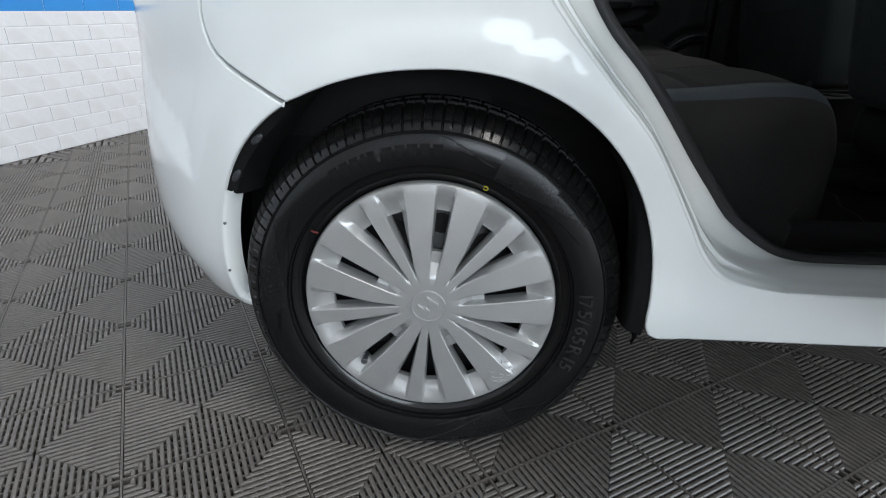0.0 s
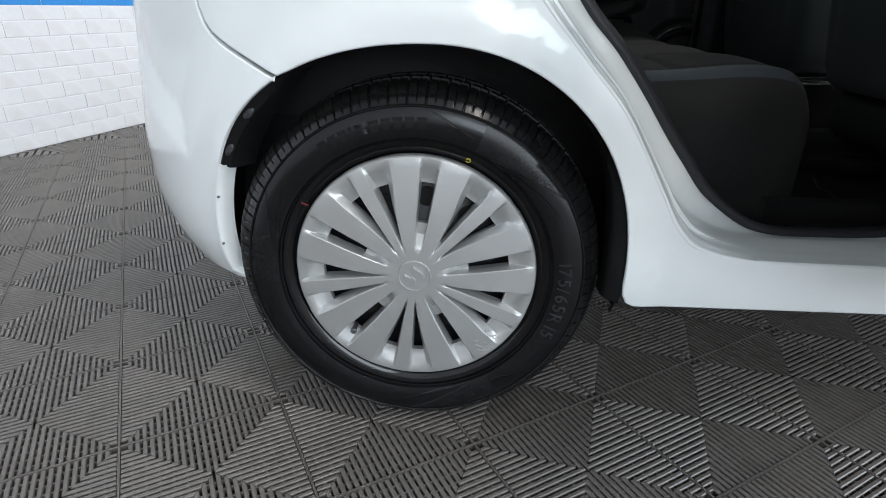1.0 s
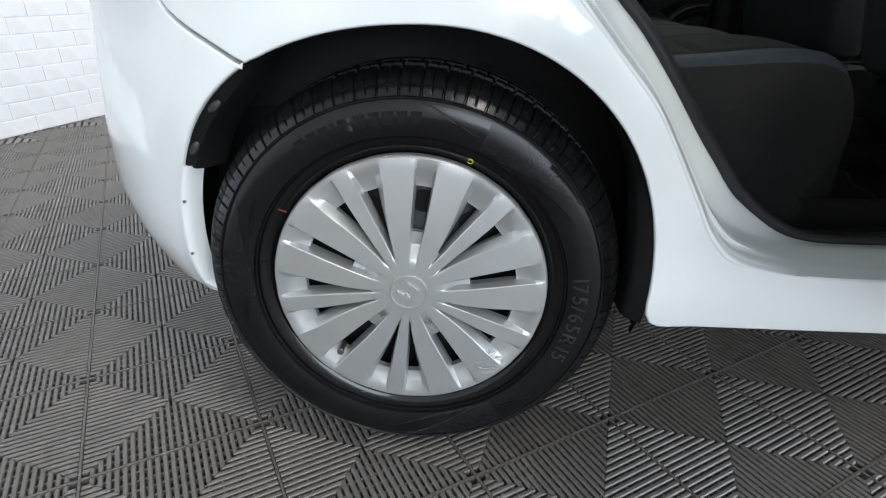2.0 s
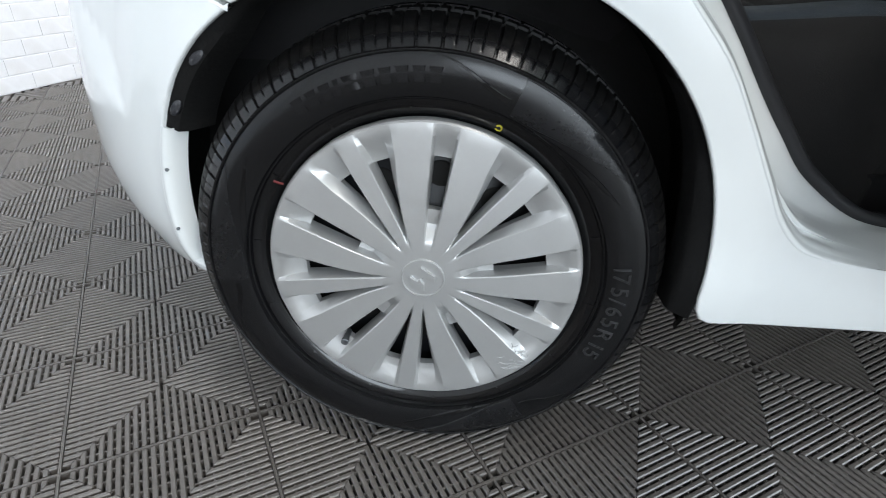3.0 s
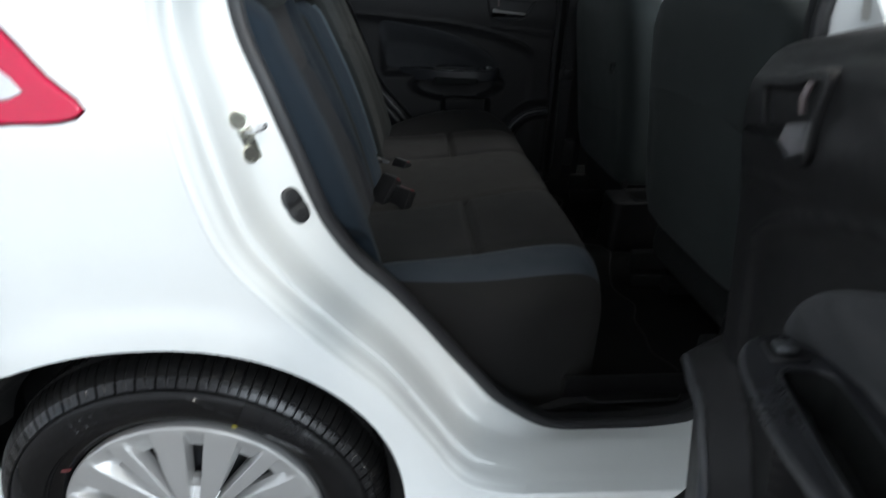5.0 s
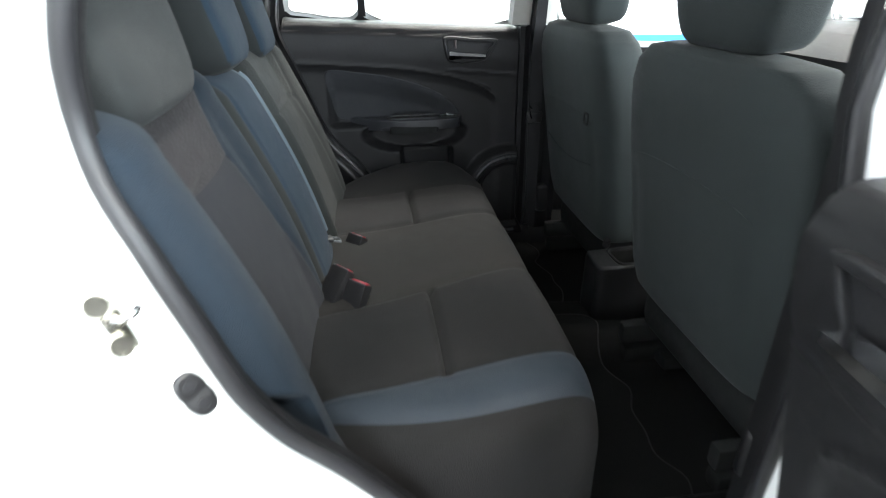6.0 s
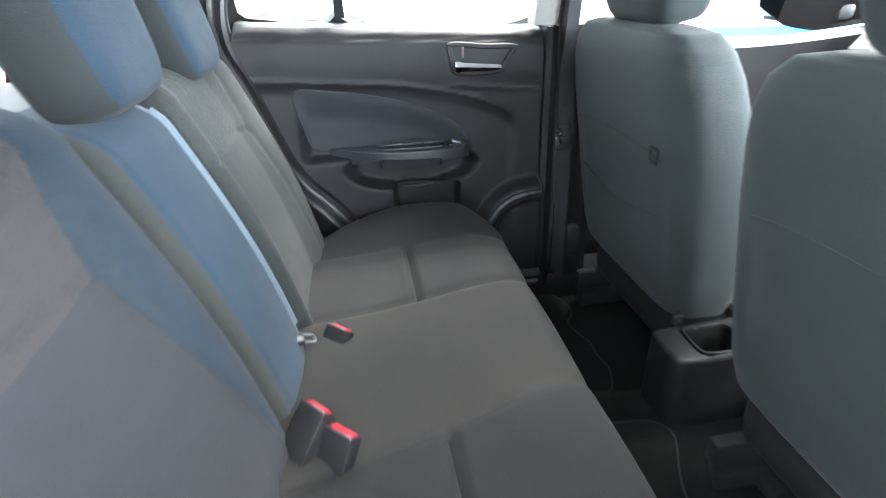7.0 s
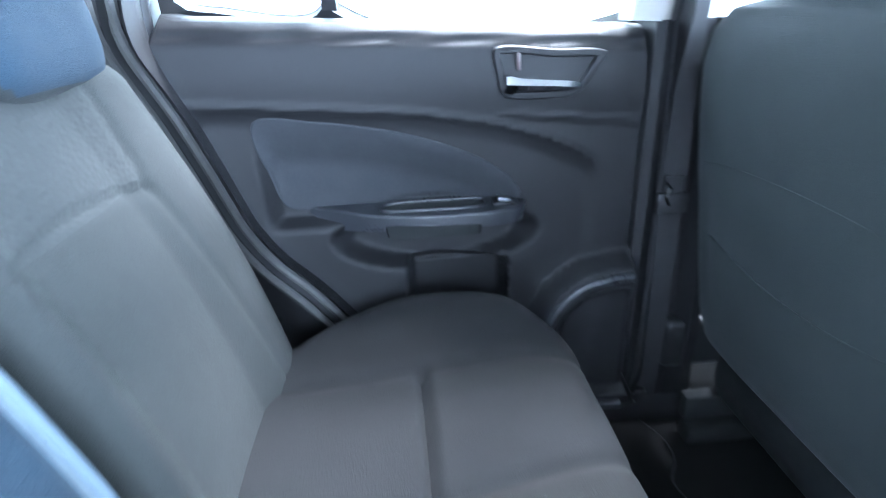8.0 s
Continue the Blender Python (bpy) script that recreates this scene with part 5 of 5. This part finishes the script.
def cushion_point(p, zone, s):
    x = min(p.x, 0.69)
    lines = seat_lines(x)
    y = lines[zone] + (lines[zone + 1] - lines[zone]) * s
    end = min(y - lines[0], lines[-1] - y)
    q = max(0.0, 1 - end / 0.085)
    drop = 0.085 * (1 - math.sqrt(max(0, 1 - q * q)))
    cut = 0.0
    if zone in (2, 4):
        cut += 2.0 * math.exp(-(((x - 0.458) / 0.0065) ** 2))
    for edge in lines[2:6]:
        cut += 0.6 * math.exp(-(((y - edge) / 0.008) ** 2))
    dome = 0.052 * smooth((y - 1.10) / 0.17) * (0.30 + 0.70 * smooth((x - 0.18) / 0.30)) * (1 - 0.5 * smooth((x - 0.58) / 0.10))
    swell = math.sin(math.pi * s) if zone in (2, 3, 4) else 0.0
    up = smooth((p.z - 0.50) / 0.05)
    z = p.z - drop * smooth((p.z - 0.30) / 0.25) - 0.0085 * min(2.0, cut) * up + (0.006 * swell + dome) * up
    return Vector((p.x, y, z))


rows, zone_of_row = [], []
for zone, count in enumerate(COUNTS):
    for k in range(count + (zone == len(COUNTS) - 1)):
        rows.append([cushion_point(p, zone, k / count) for p in cut_line])
        zone_of_row.append(zone)
rows.insert(0, [Vector((p.x, p.y, 0.30)) for p in rows[0]])
rows.append([Vector((p.x, p.y, 0.30)) for p in rows[-1]])
zone_of_row.insert(0, 0)
pts, faces = loft(rows)
across = len(cut_line) - 1
PALETTE = (0, 1, 0, 2, 0, 3)
zones = [0 if i % across >= FRONT_COLUMN else PALETTE[min(5, zone_of_row[min(i // across, len(zone_of_row) - 1)])] for i in range(len(faces))]
seat = part("rear_seat", (pts, faces, None, zones), [CHARCOAL, EDGE_BLUE, WARMGREY, CHARCOAL], car, "rear bench seat in charcoal and blue-grey cloth", sharp=70)


def back_x(z):
    return 0.238 - 0.34 * (z - 0.575)


def back_section(y0, y1, proud, top, edges, palette, seam_z, bolsters):
    """One section of the seat back; edges: how far across each cloth reaches, as functions of the height; seam_z: height of the panel's cross seam."""
    rows, zs = [], [0.50 + (top - 0.50) * k / 90 for k in range(91)]
    width = max(8, int((y1 - y0) / 0.0055))
    across = [y0 + (y1 - y0) * k / width for k in range(width + 1)]
    for z in zs:
        row = [Vector((back_x(z) - 0.10, max(y0 + 0.004, 0.16 + 0.046 * smooth((0.72 - z) / 0.06)), z))]
        for y in across:
            end = min(y - y0, y1 - y)
            q = max(0.0, 1 - end / 0.030)
            x = back_x(z) + proud - 0.045 * (1 - math.sqrt(max(0, 1 - q * q)))
            k = max(0.0, 1 - (top - z) / 0.045)
            x -= 0.07 * (1 - math.sqrt(max(0, 1 - k * k)))
            for b0, b1, lift in bolsters:
                x += lift * math.sin(math.pi * max(0, min(1, (y - b0) / (b1 - b0)))) ** 1.2
            x += 0.014 * math.sin(math.pi * max(0, min(1, (z - 0.56) / 0.40)))
            lines = [f(z) for f in edges]
            if seam_z and lines[0] < y < lines[1]:
                x -= 0.0050 * math.exp(-(((z - seam_z - 0.012 * math.sin(math.pi * (y - lines[0]) / (lines[1] - lines[0]))) / 0.005) ** 2))
            for line in lines:
                x -= 0.0035 * math.exp(-(((y - line) / 0.005) ** 2))
            row.append(Vector((x, max(y, 0.158 + 0.046 * smooth((0.72 - z) / 0.06)), z)))
        row.append(Vector((back_x(z) - 0.10, y1 - 0.004, z)))
        rows.append(row)
    rows.append([p + Vector((-0.05, 0, 0.002)) for p in rows[-1]])
    pts, faces = loft(rows)
    faces = [list(reversed(f)) for f in faces]
    zone = []
    for f in faces:
        c = sum((pts[i] for i in f), Vector()) / 4
        kind = palette[sum(c.y > g(c.z) for g in edges)]
        zone.append(4 if kind == 1 and c.z > seam_z else kind)
    return pts, faces, None, zone


CLOTHS = [SLATE, BLUE_CHARCOAL, OLIVE, PALEBLUE, UPPER_CLOTH, BLUEGREY]
near_edges = (lambda z: between(z, [0.55, 0.685, 0.89, 1.0], [0.275, 0.287, 0.318, 0.305]), lambda z: between(z, [0.55, 0.655, 0.885, 0.90, 1.0], [0.625, 0.600, 0.535, 0.535, 0.580]))
part("backrest", back_section(0.156, 0.655, 0.0, 1.022, near_edges, (0, 1, 0), 0.880, ((0.10, 0.33, 0.050), (0.57, 0.66, 0.010))), CLOTHS, seat, "seat back with a charcoal panel and blue-grey sides", sharp=70)
part("centre_back", back_section(0.660, 0.886, 0.008, 0.985, (lambda z: 0.688, lambda z: 0.854), (2, 5, 3), 0.0, ((0.676, 0.880, 0.010),)), CLOTHS, seat, "blue-grey middle seat back", sharp=70)
piping = []
for z in np.linspace(0.600, 0.962, 30):
    q = 1 - 0.020 / 0.030
    lift = 0.010 * math.sin(math.pi * (0.866 - 0.676) / 0.204) ** 1.2 + 0.014 * math.sin(math.pi * min(1, (z - 0.56) / 0.40))
    k = max(0.0, 1 - (0.985 - z) / 0.045)
    piping.append(Vector((back_x(z) + 0.008 - 0.045 * (1 - math.sqrt(1 - q * q)) + lift - 0.07 * (1 - math.sqrt(1 - k * k)), 0.866, z)))
part("piping", tube(piping, 0.0060, 8), PIPING, seat, "pale piping along the middle seat back")
far_edges = (lambda z: 0.900, lambda z: between(z, [0.55, 0.87, 1.0], [1.185, 1.150, 1.165]))
part("backrest", back_section(0.890, 1.270, 0.014, 1.005, far_edges, (2, 1, 2), 0.862, ((1.12, 1.295, 0.026), (0.89, 0.945, 0.008))), [SLATE, OLIVE, OLIVE, PALEBLUE, UPPER_OLIVE], seat, "grey-olive seat back with a woven upper panel", sharp=70)


def pillow(x, y, z, sx, sy, sz, lean, mat, parent, label=""):
    """A rounded head restraint with its two posts."""
    rows = []
    for k in range(25):
        s = k / 24
        h = -1 + 2 * s
        grow = max(0.02, (1 - abs(h) ** 4.4)) ** (1 / 4.4)
        taper = 0.86 + 0.14 * smooth(s * 1.6)
        row = []
        for j in range(40):
            a = 2 * math.pi * j / 40
            c, d = math.cos(a), math.sin(a)
            row.append(Vector((sx / 2 * grow * math.copysign(abs(c) ** 0.42, c), sy / 2 * taper * (0.3 + 0.7 * grow) * math.copysign(abs(d) ** 0.42, d), sz / 2 * h)))
        rows.append(row)
    m = Matrix.Translation((x, y, z)) @ Matrix.Rotation(radians(lean), 4, "Y")
    pts, faces = loft(rows, ring=True, tube_ends=True)
    zone = [int(max(pts[i].x for i in f) > sx * 0.36 and min(pts[i].x for i in f) > sx * 0.22) for f in faces]
    pts, faces = moved((pts, faces), m)
    rest = part("headrest", (pts, faces, None, zone if isinstance(mat, list) else [0] * len(faces)), mat, parent, label, sharp=60)
    for dy in (-0.055, 0.055):
        part("post", moved(tube([(-0.012, dy, -sz / 2 + 0.03), (-0.018, dy, -sz / 2 - 0.03), (-0.030, dy, -sz / 2 - 0.07)], 0.006, 10), m), CHROME, parent)
        part("post_guide", moved(disc((-0.020, dy, -sz / 2 - 0.022), 0.012, 0.012, 14, axis="z"), m), BLACK_TRIM, parent)
    return rest


for y, z, wide, front in ((0.372, 1.074, 0.290, REST_CLOTH), (0.795, 1.072, 0.220, BLUEGREY), (1.140, 1.052, 0.235, BLUEGREY)):
    pillow(0.072, y, z, 0.105, wide, 0.195, -14, [REST_CLOTH, front], seat, "grey-olive cloth headrest with a blue-grey front")

# belt buckles and tongue on the bench
def buckle(place, lean, yaw, parent):
    m = Matrix.Translation(place) @ Matrix.Rotation(radians(yaw), 4, "Z") @ Matrix.Rotation(radians(lean), 4, "Y")
    body = part("buckle", moved(box((0, 0, 0), (0.070, 0.048, 0.023), 0.003, 2), m), BLACK_TRIM, parent, "black belt buckle with a red button")
    part("button", moved(box((0.0330, 0, -0.001), (0.008, 0.038, 0.015), 0.0015, 2), m), RED_PLASTIC, body, "red release button")
    part("slot_edge", moved(box((0.0348, 0, 0.0092), (0.003, 0.044, 0.0022), 0.0008, 1), m), STEEL_GREY, body, "bare metal slot edge")
    part("stalk", moved(box((-0.055, 0, -0.004), (0.06, 0.030, 0.006), 0.002, 1), m), WEBBING, body)


buckle((0.274, 0.622, 0.588), -48, 42, seat)
buckle((0.310, 0.592, 0.568), -60, 46, seat)
buckle((0.301, 0.849, 0.553), -54, 44, seat)
tongue_at = Matrix.Translation((0.246, 0.822, 0.598)) @ Matrix.Rotation(radians(18), 4, "Z") @ Matrix.Rotation(radians(14), 4, "Y")
tongue = part("belt_tongue", moved(box((0, 0, 0), (0.026, 0.030, 0.010), 0.003, 2), tongue_at), BLACK_TRIM, seat, "black belt tongue with a steel loop")
part("loop", moved(tube([(0.010, -0.012, 0), (0.030, -0.011, -0.002), (0.032, 0.0, -0.002), (0.030, 0.011, -0.002), (0.010, 0.012, 0)], 0.0026, 6), tongue_at), STEEL_GREY, tongue, "bare steel loop")
part("belt_anchor", box((0.245, 1.262, 0.582), (0.008, 0.010, 0.020), 0.002, 1), CHROME, seat)


# ---- front seats ----
def front_seat(y_mid, inward):
    rows = []
    for z, x_rear, half, thick in ((0.500, 0.938, 0.200, 0.10), (0.515, 0.926, 0.228, 0.13), (0.56, 0.915, 0.242, 0.15), (0.65, 0.902, 0.250, 0.16), (0.74, 0.890, 0.253, 0.16), (0.82, 0.878, 0.254, 0.155), (0.90, 0.866, 0.248, 0.145), (0.95, 0.860, 0.240, 0.135), (0.99, 0.860, 0.222, 0.12), (1.015, 0.867, 0.19, 0.10), (1.024, 0.880, 0.14, 0.06)):
        row = []
        for j in range(64):
            a = 2 * math.pi * j / 64
            c, d = math.cos(a), math.sin(a)
            x = x_rear + thick / 2 - thick / 2 * math.copysign(abs(c) ** 0.50, c)
            y = y_mid + half * math.copysign(abs(d) ** 0.36, d)
            if c > 0.2 and 0.56 < z < 0.80:
                x += 0.004 * math.exp(-((abs(y - y_mid) - 0.185) / 0.012) ** 2)
            row.append(Vector((x, y, z)))
        rows.append(row)
    fine = []
    for a, b in zip(rows[:-1], rows[1:]):
        fine += [[p.lerp(q, s / 4) for p, q in zip(a, b)] for s in range(4)]
    fine.append(rows[-1])
    body = part("front_seat", loft(fine, ring=True, tube_ends=True), SEATBACK, car, "front seat with grey-green cloth back", sharp=75)
    seam = [Vector((between(z, [0.5, 0.56, 0.65, 0.74, 0.82, 0.90], [0.938, 0.915, 0.902, 0.890, 0.878, 0.866]) + 0.0004, y_mid + k, z)) for k, z in ((-0.185, 0.814), (-0.16, 0.819), (-0.10, 0.826), (0.0, 0.829), (0.10, 0.826), (0.16, 0.819), (0.185, 0.814))]
    part("seam", tube(spline(seam, 0.02), 0.0011, 6), SEATBACK, body)
    pocket = []
    for z, out in ((0.590, 0.0), (0.600, 0.010), (0.65, 0.014), (0.70, 0.012), (0.700, 0.004), (0.705, 0.001)):
        pocket.append([Vector((between(z, [0.5, 0.56, 0.65, 0.74, 0.82], [0.938, 0.915, 0.902, 0.890, 0.878]) - out * math.sin(math.pi * s) ** 0.4, y_mid - 0.17 + 0.34 * s, z - 0.02 * math.sin(math.pi * s))) for s in np.linspace(0, 1, 21)])
    if inward < 0:
        part("pocket_hem", tube([p + Vector((0.0010, 0, 0.002)) for p in pocket[-1]], 0.0013, 6), SEATBACK, body)
    base = box((1.20, y_mid, 0.44), (0.48, 0.45, 0.13), 0.05, 4)
    part("cushion", base, STITCH, body, "dark seat cushion")
    part("recliner", box((0.965, y_mid - inward * 0.262, 0.46), (0.14, 0.030, 0.10), 0.014, 3), BLACK_TRIM, body)
    for side in (-1, 1):
        part("frame_foot", box((1.06, y_mid + 0.19 * side, 0.375), (0.30, 0.030, 0.05), 0.008, 2), STITCH, body)
    for side in (-1, 1):
        part("rail", box((1.17, y_mid + 0.19 * side, 0.318), (0.50, 0.040, 0.040), 0.008, 2), STITCH, body)
    pillow(0.925, y_mid, 1.114, 0.11, 0.27, 0.185, -6, SEATBACK, body, "grey-green cloth headrest")
    return body


front_seat(0.478, 1)
far_front = front_seat(2 * YC - 0.478, -1)
for dz in (-0.012, 0.012):
    part("stitched_mark", box((0.8735, 0.913, 0.822 + dz), (0.003, 0.026, 0.006), 0.001, 1), STITCH, far_front, "small stitched mark")
for dy in (-0.012, 0.012):
    part("stitched_mark", box((0.8735, 0.913 + dy, 0.822), (0.003, 0.004, 0.020), 0.001, 1), STITCH, far_front)
part("rail_cover", box((1.05, 0.640, 0.316), (0.11, 0.075, 0.034), 0.008, 2), STITCH, car, "black seat rail cover")

# centre console with the cup well
top = [(p.x, p.y) for p in spline([(0.882, 0.768), (0.890, 0.757), (1.00, 0.752), (1.40, 0.752), (1.40, 0.862), (1.00, 0.862), (0.890, 0.858), (0.882, 0.848)], 0.015, True)]
well = [(p.x, p.y) for p in spline([(0.945, 0.768), (0.985, 0.766), (1.022, 0.768), (1.030, 0.776), (1.032, 0.807), (1.030, 0.838), (1.022, 0.846), (0.985, 0.848), (0.945, 0.846), (0.938, 0.838), (0.936, 0.807), (0.938, 0.776)], 0.012, True)]
console = part("console", panel(top, lambda u, v, e: Vector((u - 0.02 * max(0, e - 0.03), v, 0.500 + 0.05 * max(0, u - 0.95) - e)), 0.02, [well], lip=0.23, edge=0.009), TRIM, car, "dark centre console with a cup well", sharp=60)
cup_rows = [[Vector((0.985 + (u - 0.985) * k, 0.807 + (v - 0.807) * k, z)) for u, v in well] for k, z in ((1.0, 0.494), (0.97, 0.47), (0.92, 0.415), (0.01, 0.414))]
part("cup_well", loft(cup_rows, ring=True), CARPET, console)
part("cup_rim", tube([Vector((u, v, 0.5015)) for u, v in well], 0.0022, 8, True), TRIM, console)
arc = [Vector((1.00 + 0.058 * math.cos(a), 0.868, 0.500 + 0.050 * math.sin(a))) for a in np.linspace(0, math.pi, 14)]
part("hand_brake_cover", join(tube(arc, 0.010, 8), moved(disc((0, 0, 0), 0.050, 0.02, 24), Matrix.Translation((1.00, 0.881, 0.498)))), TRIM, car, "dark rounded seat hinge cover")
for other in (False, True):
    mirror = part("door_mirror", both_sides(box((1.72, -0.105, 1.005), (0.11, 0.19, 0.125), 0.045, 4), other), PAINT, car, "white outside mirror")
    part("mirror_surround", both_sides(box((1.664, -0.105, 1.005), (0.008, 0.166, 0.104), 0.003, 1), other), BLACK_TRIM, mirror)
    part("mirror_glass", both_sides(box((1.659, -0.105, 1.005), (0.006, 0.146, 0.086), 0.0025, 1), other), CHROME, mirror)
    part("mirror_foot", both_sides(box((1.76, -0.005, 0.985), (0.05, 0.06, 0.05), 0.012, 2), other), BLACK_TRIM, mirror)


# ---- floor tiles: ribs square to each edge, meeting on the diagonals ----
RIBS = 24


def tile_geo(count=RIBS, fine=True):
    half, pitch = TILE / 2, TILE / count
    made = []
    cut = [(-0.33, -0.0125), (-0.33, -0.0014), (-0.20, 0.0), (0.20, 0.0), (0.33, -0.0014), (0.33, -0.0125)]
    for side in range(4):
        spin = Matrix.Rotation(side * math.pi / 2, 4, "Z")
        rib_set = []
        for k in range(count):
            s = -half + (k + 0.5) * pitch
            reach = half - abs(s)
            if reach < 0.006:
                continue
            row0, row1 = [], []
            for w, z in cut:
                x = s + w * pitch
                row0.append(Vector((x, -half + 0.0026 + (0.0008 if z == 0 else 0), z)))
                row1.append(Vector((x, -half + max(0.0052, half - abs(x)) - 0.0005, z)))
            rib_set.append(loft([row0, row1]))
            rib_set.append(([row0[i] for i in range(6)], [[5, 4, 3, 2, 1, 0]]))
        if fine:
            for depth in (0.019, 0.038, 0.057, 0.076, 0.095, 0.114):
                wide = half - depth
                y = -half + depth
                rib_set.append(loft([[Vector((x, y - 0.0012, -0.0026)), Vector((x, y + 0.0012, -0.0026)), Vector((x, y + 0.0012, -0.012)), Vector((x, y - 0.0012, -0.012))] for x in (-wide, wide)], ring=True))
        rib_set.append(loft([[Vector((x, -half + 0.0002, 0.0003)), Vector((x, -half + 0.0017, 0.0003)), Vector((x, -half + 0.0017, -0.012)), Vector((x, -half + 0.0002, -0.012))] for x in (-half, half)], ring=True))
        made.append(moved(join(*rib_set), spin))
    return join(*made)


tile_points = tile_geo()
tile_mesh = link("tile", tile_points, TILE_PLASTIC, 30).data
bpy.data.objects.remove(bpy.data.objects["tile"])
WAY_A = Vector((math.cos(radians(31.2)), math.sin(radians(31.2)), 0))
WAY_B = Vector((math.cos(radians(-58.8)), math.sin(radians(-58.8)), 0))
turn = Matrix.Rotation(radians(31.2), 4, "Z")
rest = []
inv = Matrix.Rotation(-ROOM_TURN, 3, "Z")
for i in range(-45, 46):
    for j in range(-45, 46):
        at = GRID + WAY_A * (TILE * (i + 0.5)) + WAY_B * (TILE * (j + 0.5))
        local = inv @ (at - WALL_FOOT)
        if not (0.0 < local.x < ROOM_X and Y0 < local.y < Y1):
            continue
        if -2.35 < at.x < 1.75 and -1.0 < at.y < 2.95 and local.x > 0.05:
            ob = new("tile", tile_mesh)
            ob.parent = floor
            ob.matrix_basis = Matrix.Translation(at) @ turn
        else:
            rest.append(at)
plain = tile_geo(8, False)
points, faces = [], []
for at in rest:
    m, k = Matrix.Translation(at) @ turn, len(points)
    points += [m @ p for p in plain[0]]
    faces += [[a + k for a in f] for f in plain[1]]
far_tiles = part("far_tiles", (points, faces), TILE_PLASTIC, floor, "ribbed grey floor tiles further off")
far_tiles["kind"] = "stuff"

# ---- bricks of the painted wall ----
BRICK_L, COURSE = 0.225, 0.075


def brick_geo(length, height):
    """A painted brick's face with worn edges, standing 5 mm off the joint."""
    l, h = length / 2 - 0.0010, height / 2 - 0.0022
    outer = [Vector((-0.002, y, z)) for y, z in ((-l, -h), (l, -h), (l, h), (-l, h))]
    mid = [Vector((0.0012, y, z)) for y, z in ((-l, -h), (l, -h), (l, h), (-l, h))]
    face = [Vector((0.0026, y * 0.985, z * 0.95)) for y, z in ((-l, -h), (l, -h), (l, h), (-l, h))]
    pts, faces = loft([outer, mid, face], ring=True)
    return pts, faces + [[8, 9, 10, 11]]


courses, z = [], 0.0
while z < HIGH - 0.01:
    if abs(z - 0.675) < 0.02:
        courses.append((BAND0, BAND1, True))
        z = BAND1
    else:
        top = BAND0 if z < BAND0 - 0.01 and z + COURSE > BAND0 - 0.03 else min(HIGH, z + COURSE)
        courses.append((z, top, False))
        z = BAND0 if abs(top - BAND0) < 1e-6 else top
        if top == BAND0:
            courses.append((BAND0, BAND1, True))
            z = BAND1
meshes, loose_pts, loose_faces = {}, [], []
wall_turn = Matrix.Rotation(ROOM_TURN, 4, "Z")
for row, (z0, z1, blue) in enumerate(courses):
    key = (round(z1 - z0, 3), blue)
    if key not in meshes:
        tmp = link("brick", brick_geo(BRICK_L, z1 - z0), BLUE_PAINT if blue else WALL_PAINT, 30)
        meshes[key] = (tmp.data, brick_geo(BRICK_L, z1 - z0))
        bpy.data.objects.remove(tmp)
    y = Y0 + BRICK_L / 2 + (row % 2) * BRICK_L / 2
    while y < Y1 - BRICK_L / 2:
        lean = Matrix.Rotation(random.uniform(-0.004, 0.004), 4, "Y") @ Matrix.Rotation(random.uniform(-0.002, 0.002), 4, "Z")
        m = Matrix.Translation(room(random.uniform(-0.0006, 0.0006), y, (z0 + z1) / 2)) @ wall_turn @ lean
        if -0.8 < y < 2.0 and z0 < 1.25:
            ob = new("brick", meshes[key][0])
            ob.parent = wall_back
            ob.matrix_basis = m
        elif not blue:
            k = len(loose_pts)
            loose_pts += [m @ p for p in meshes[key][1][0]]
            loose_faces += [[a + k for a in f] for f in meshes[key][1][1]]
        else:
            tmp = new("brick", meshes[key][0])
            tmp.parent = wall_back
            tmp.matrix_basis = m
        y += BRICK_L
loose = part("far_bricks", (loose_pts, loose_faces), WALL_PAINT, wall_back, "white painted bricks further off")
loose["kind"] = "stuff"
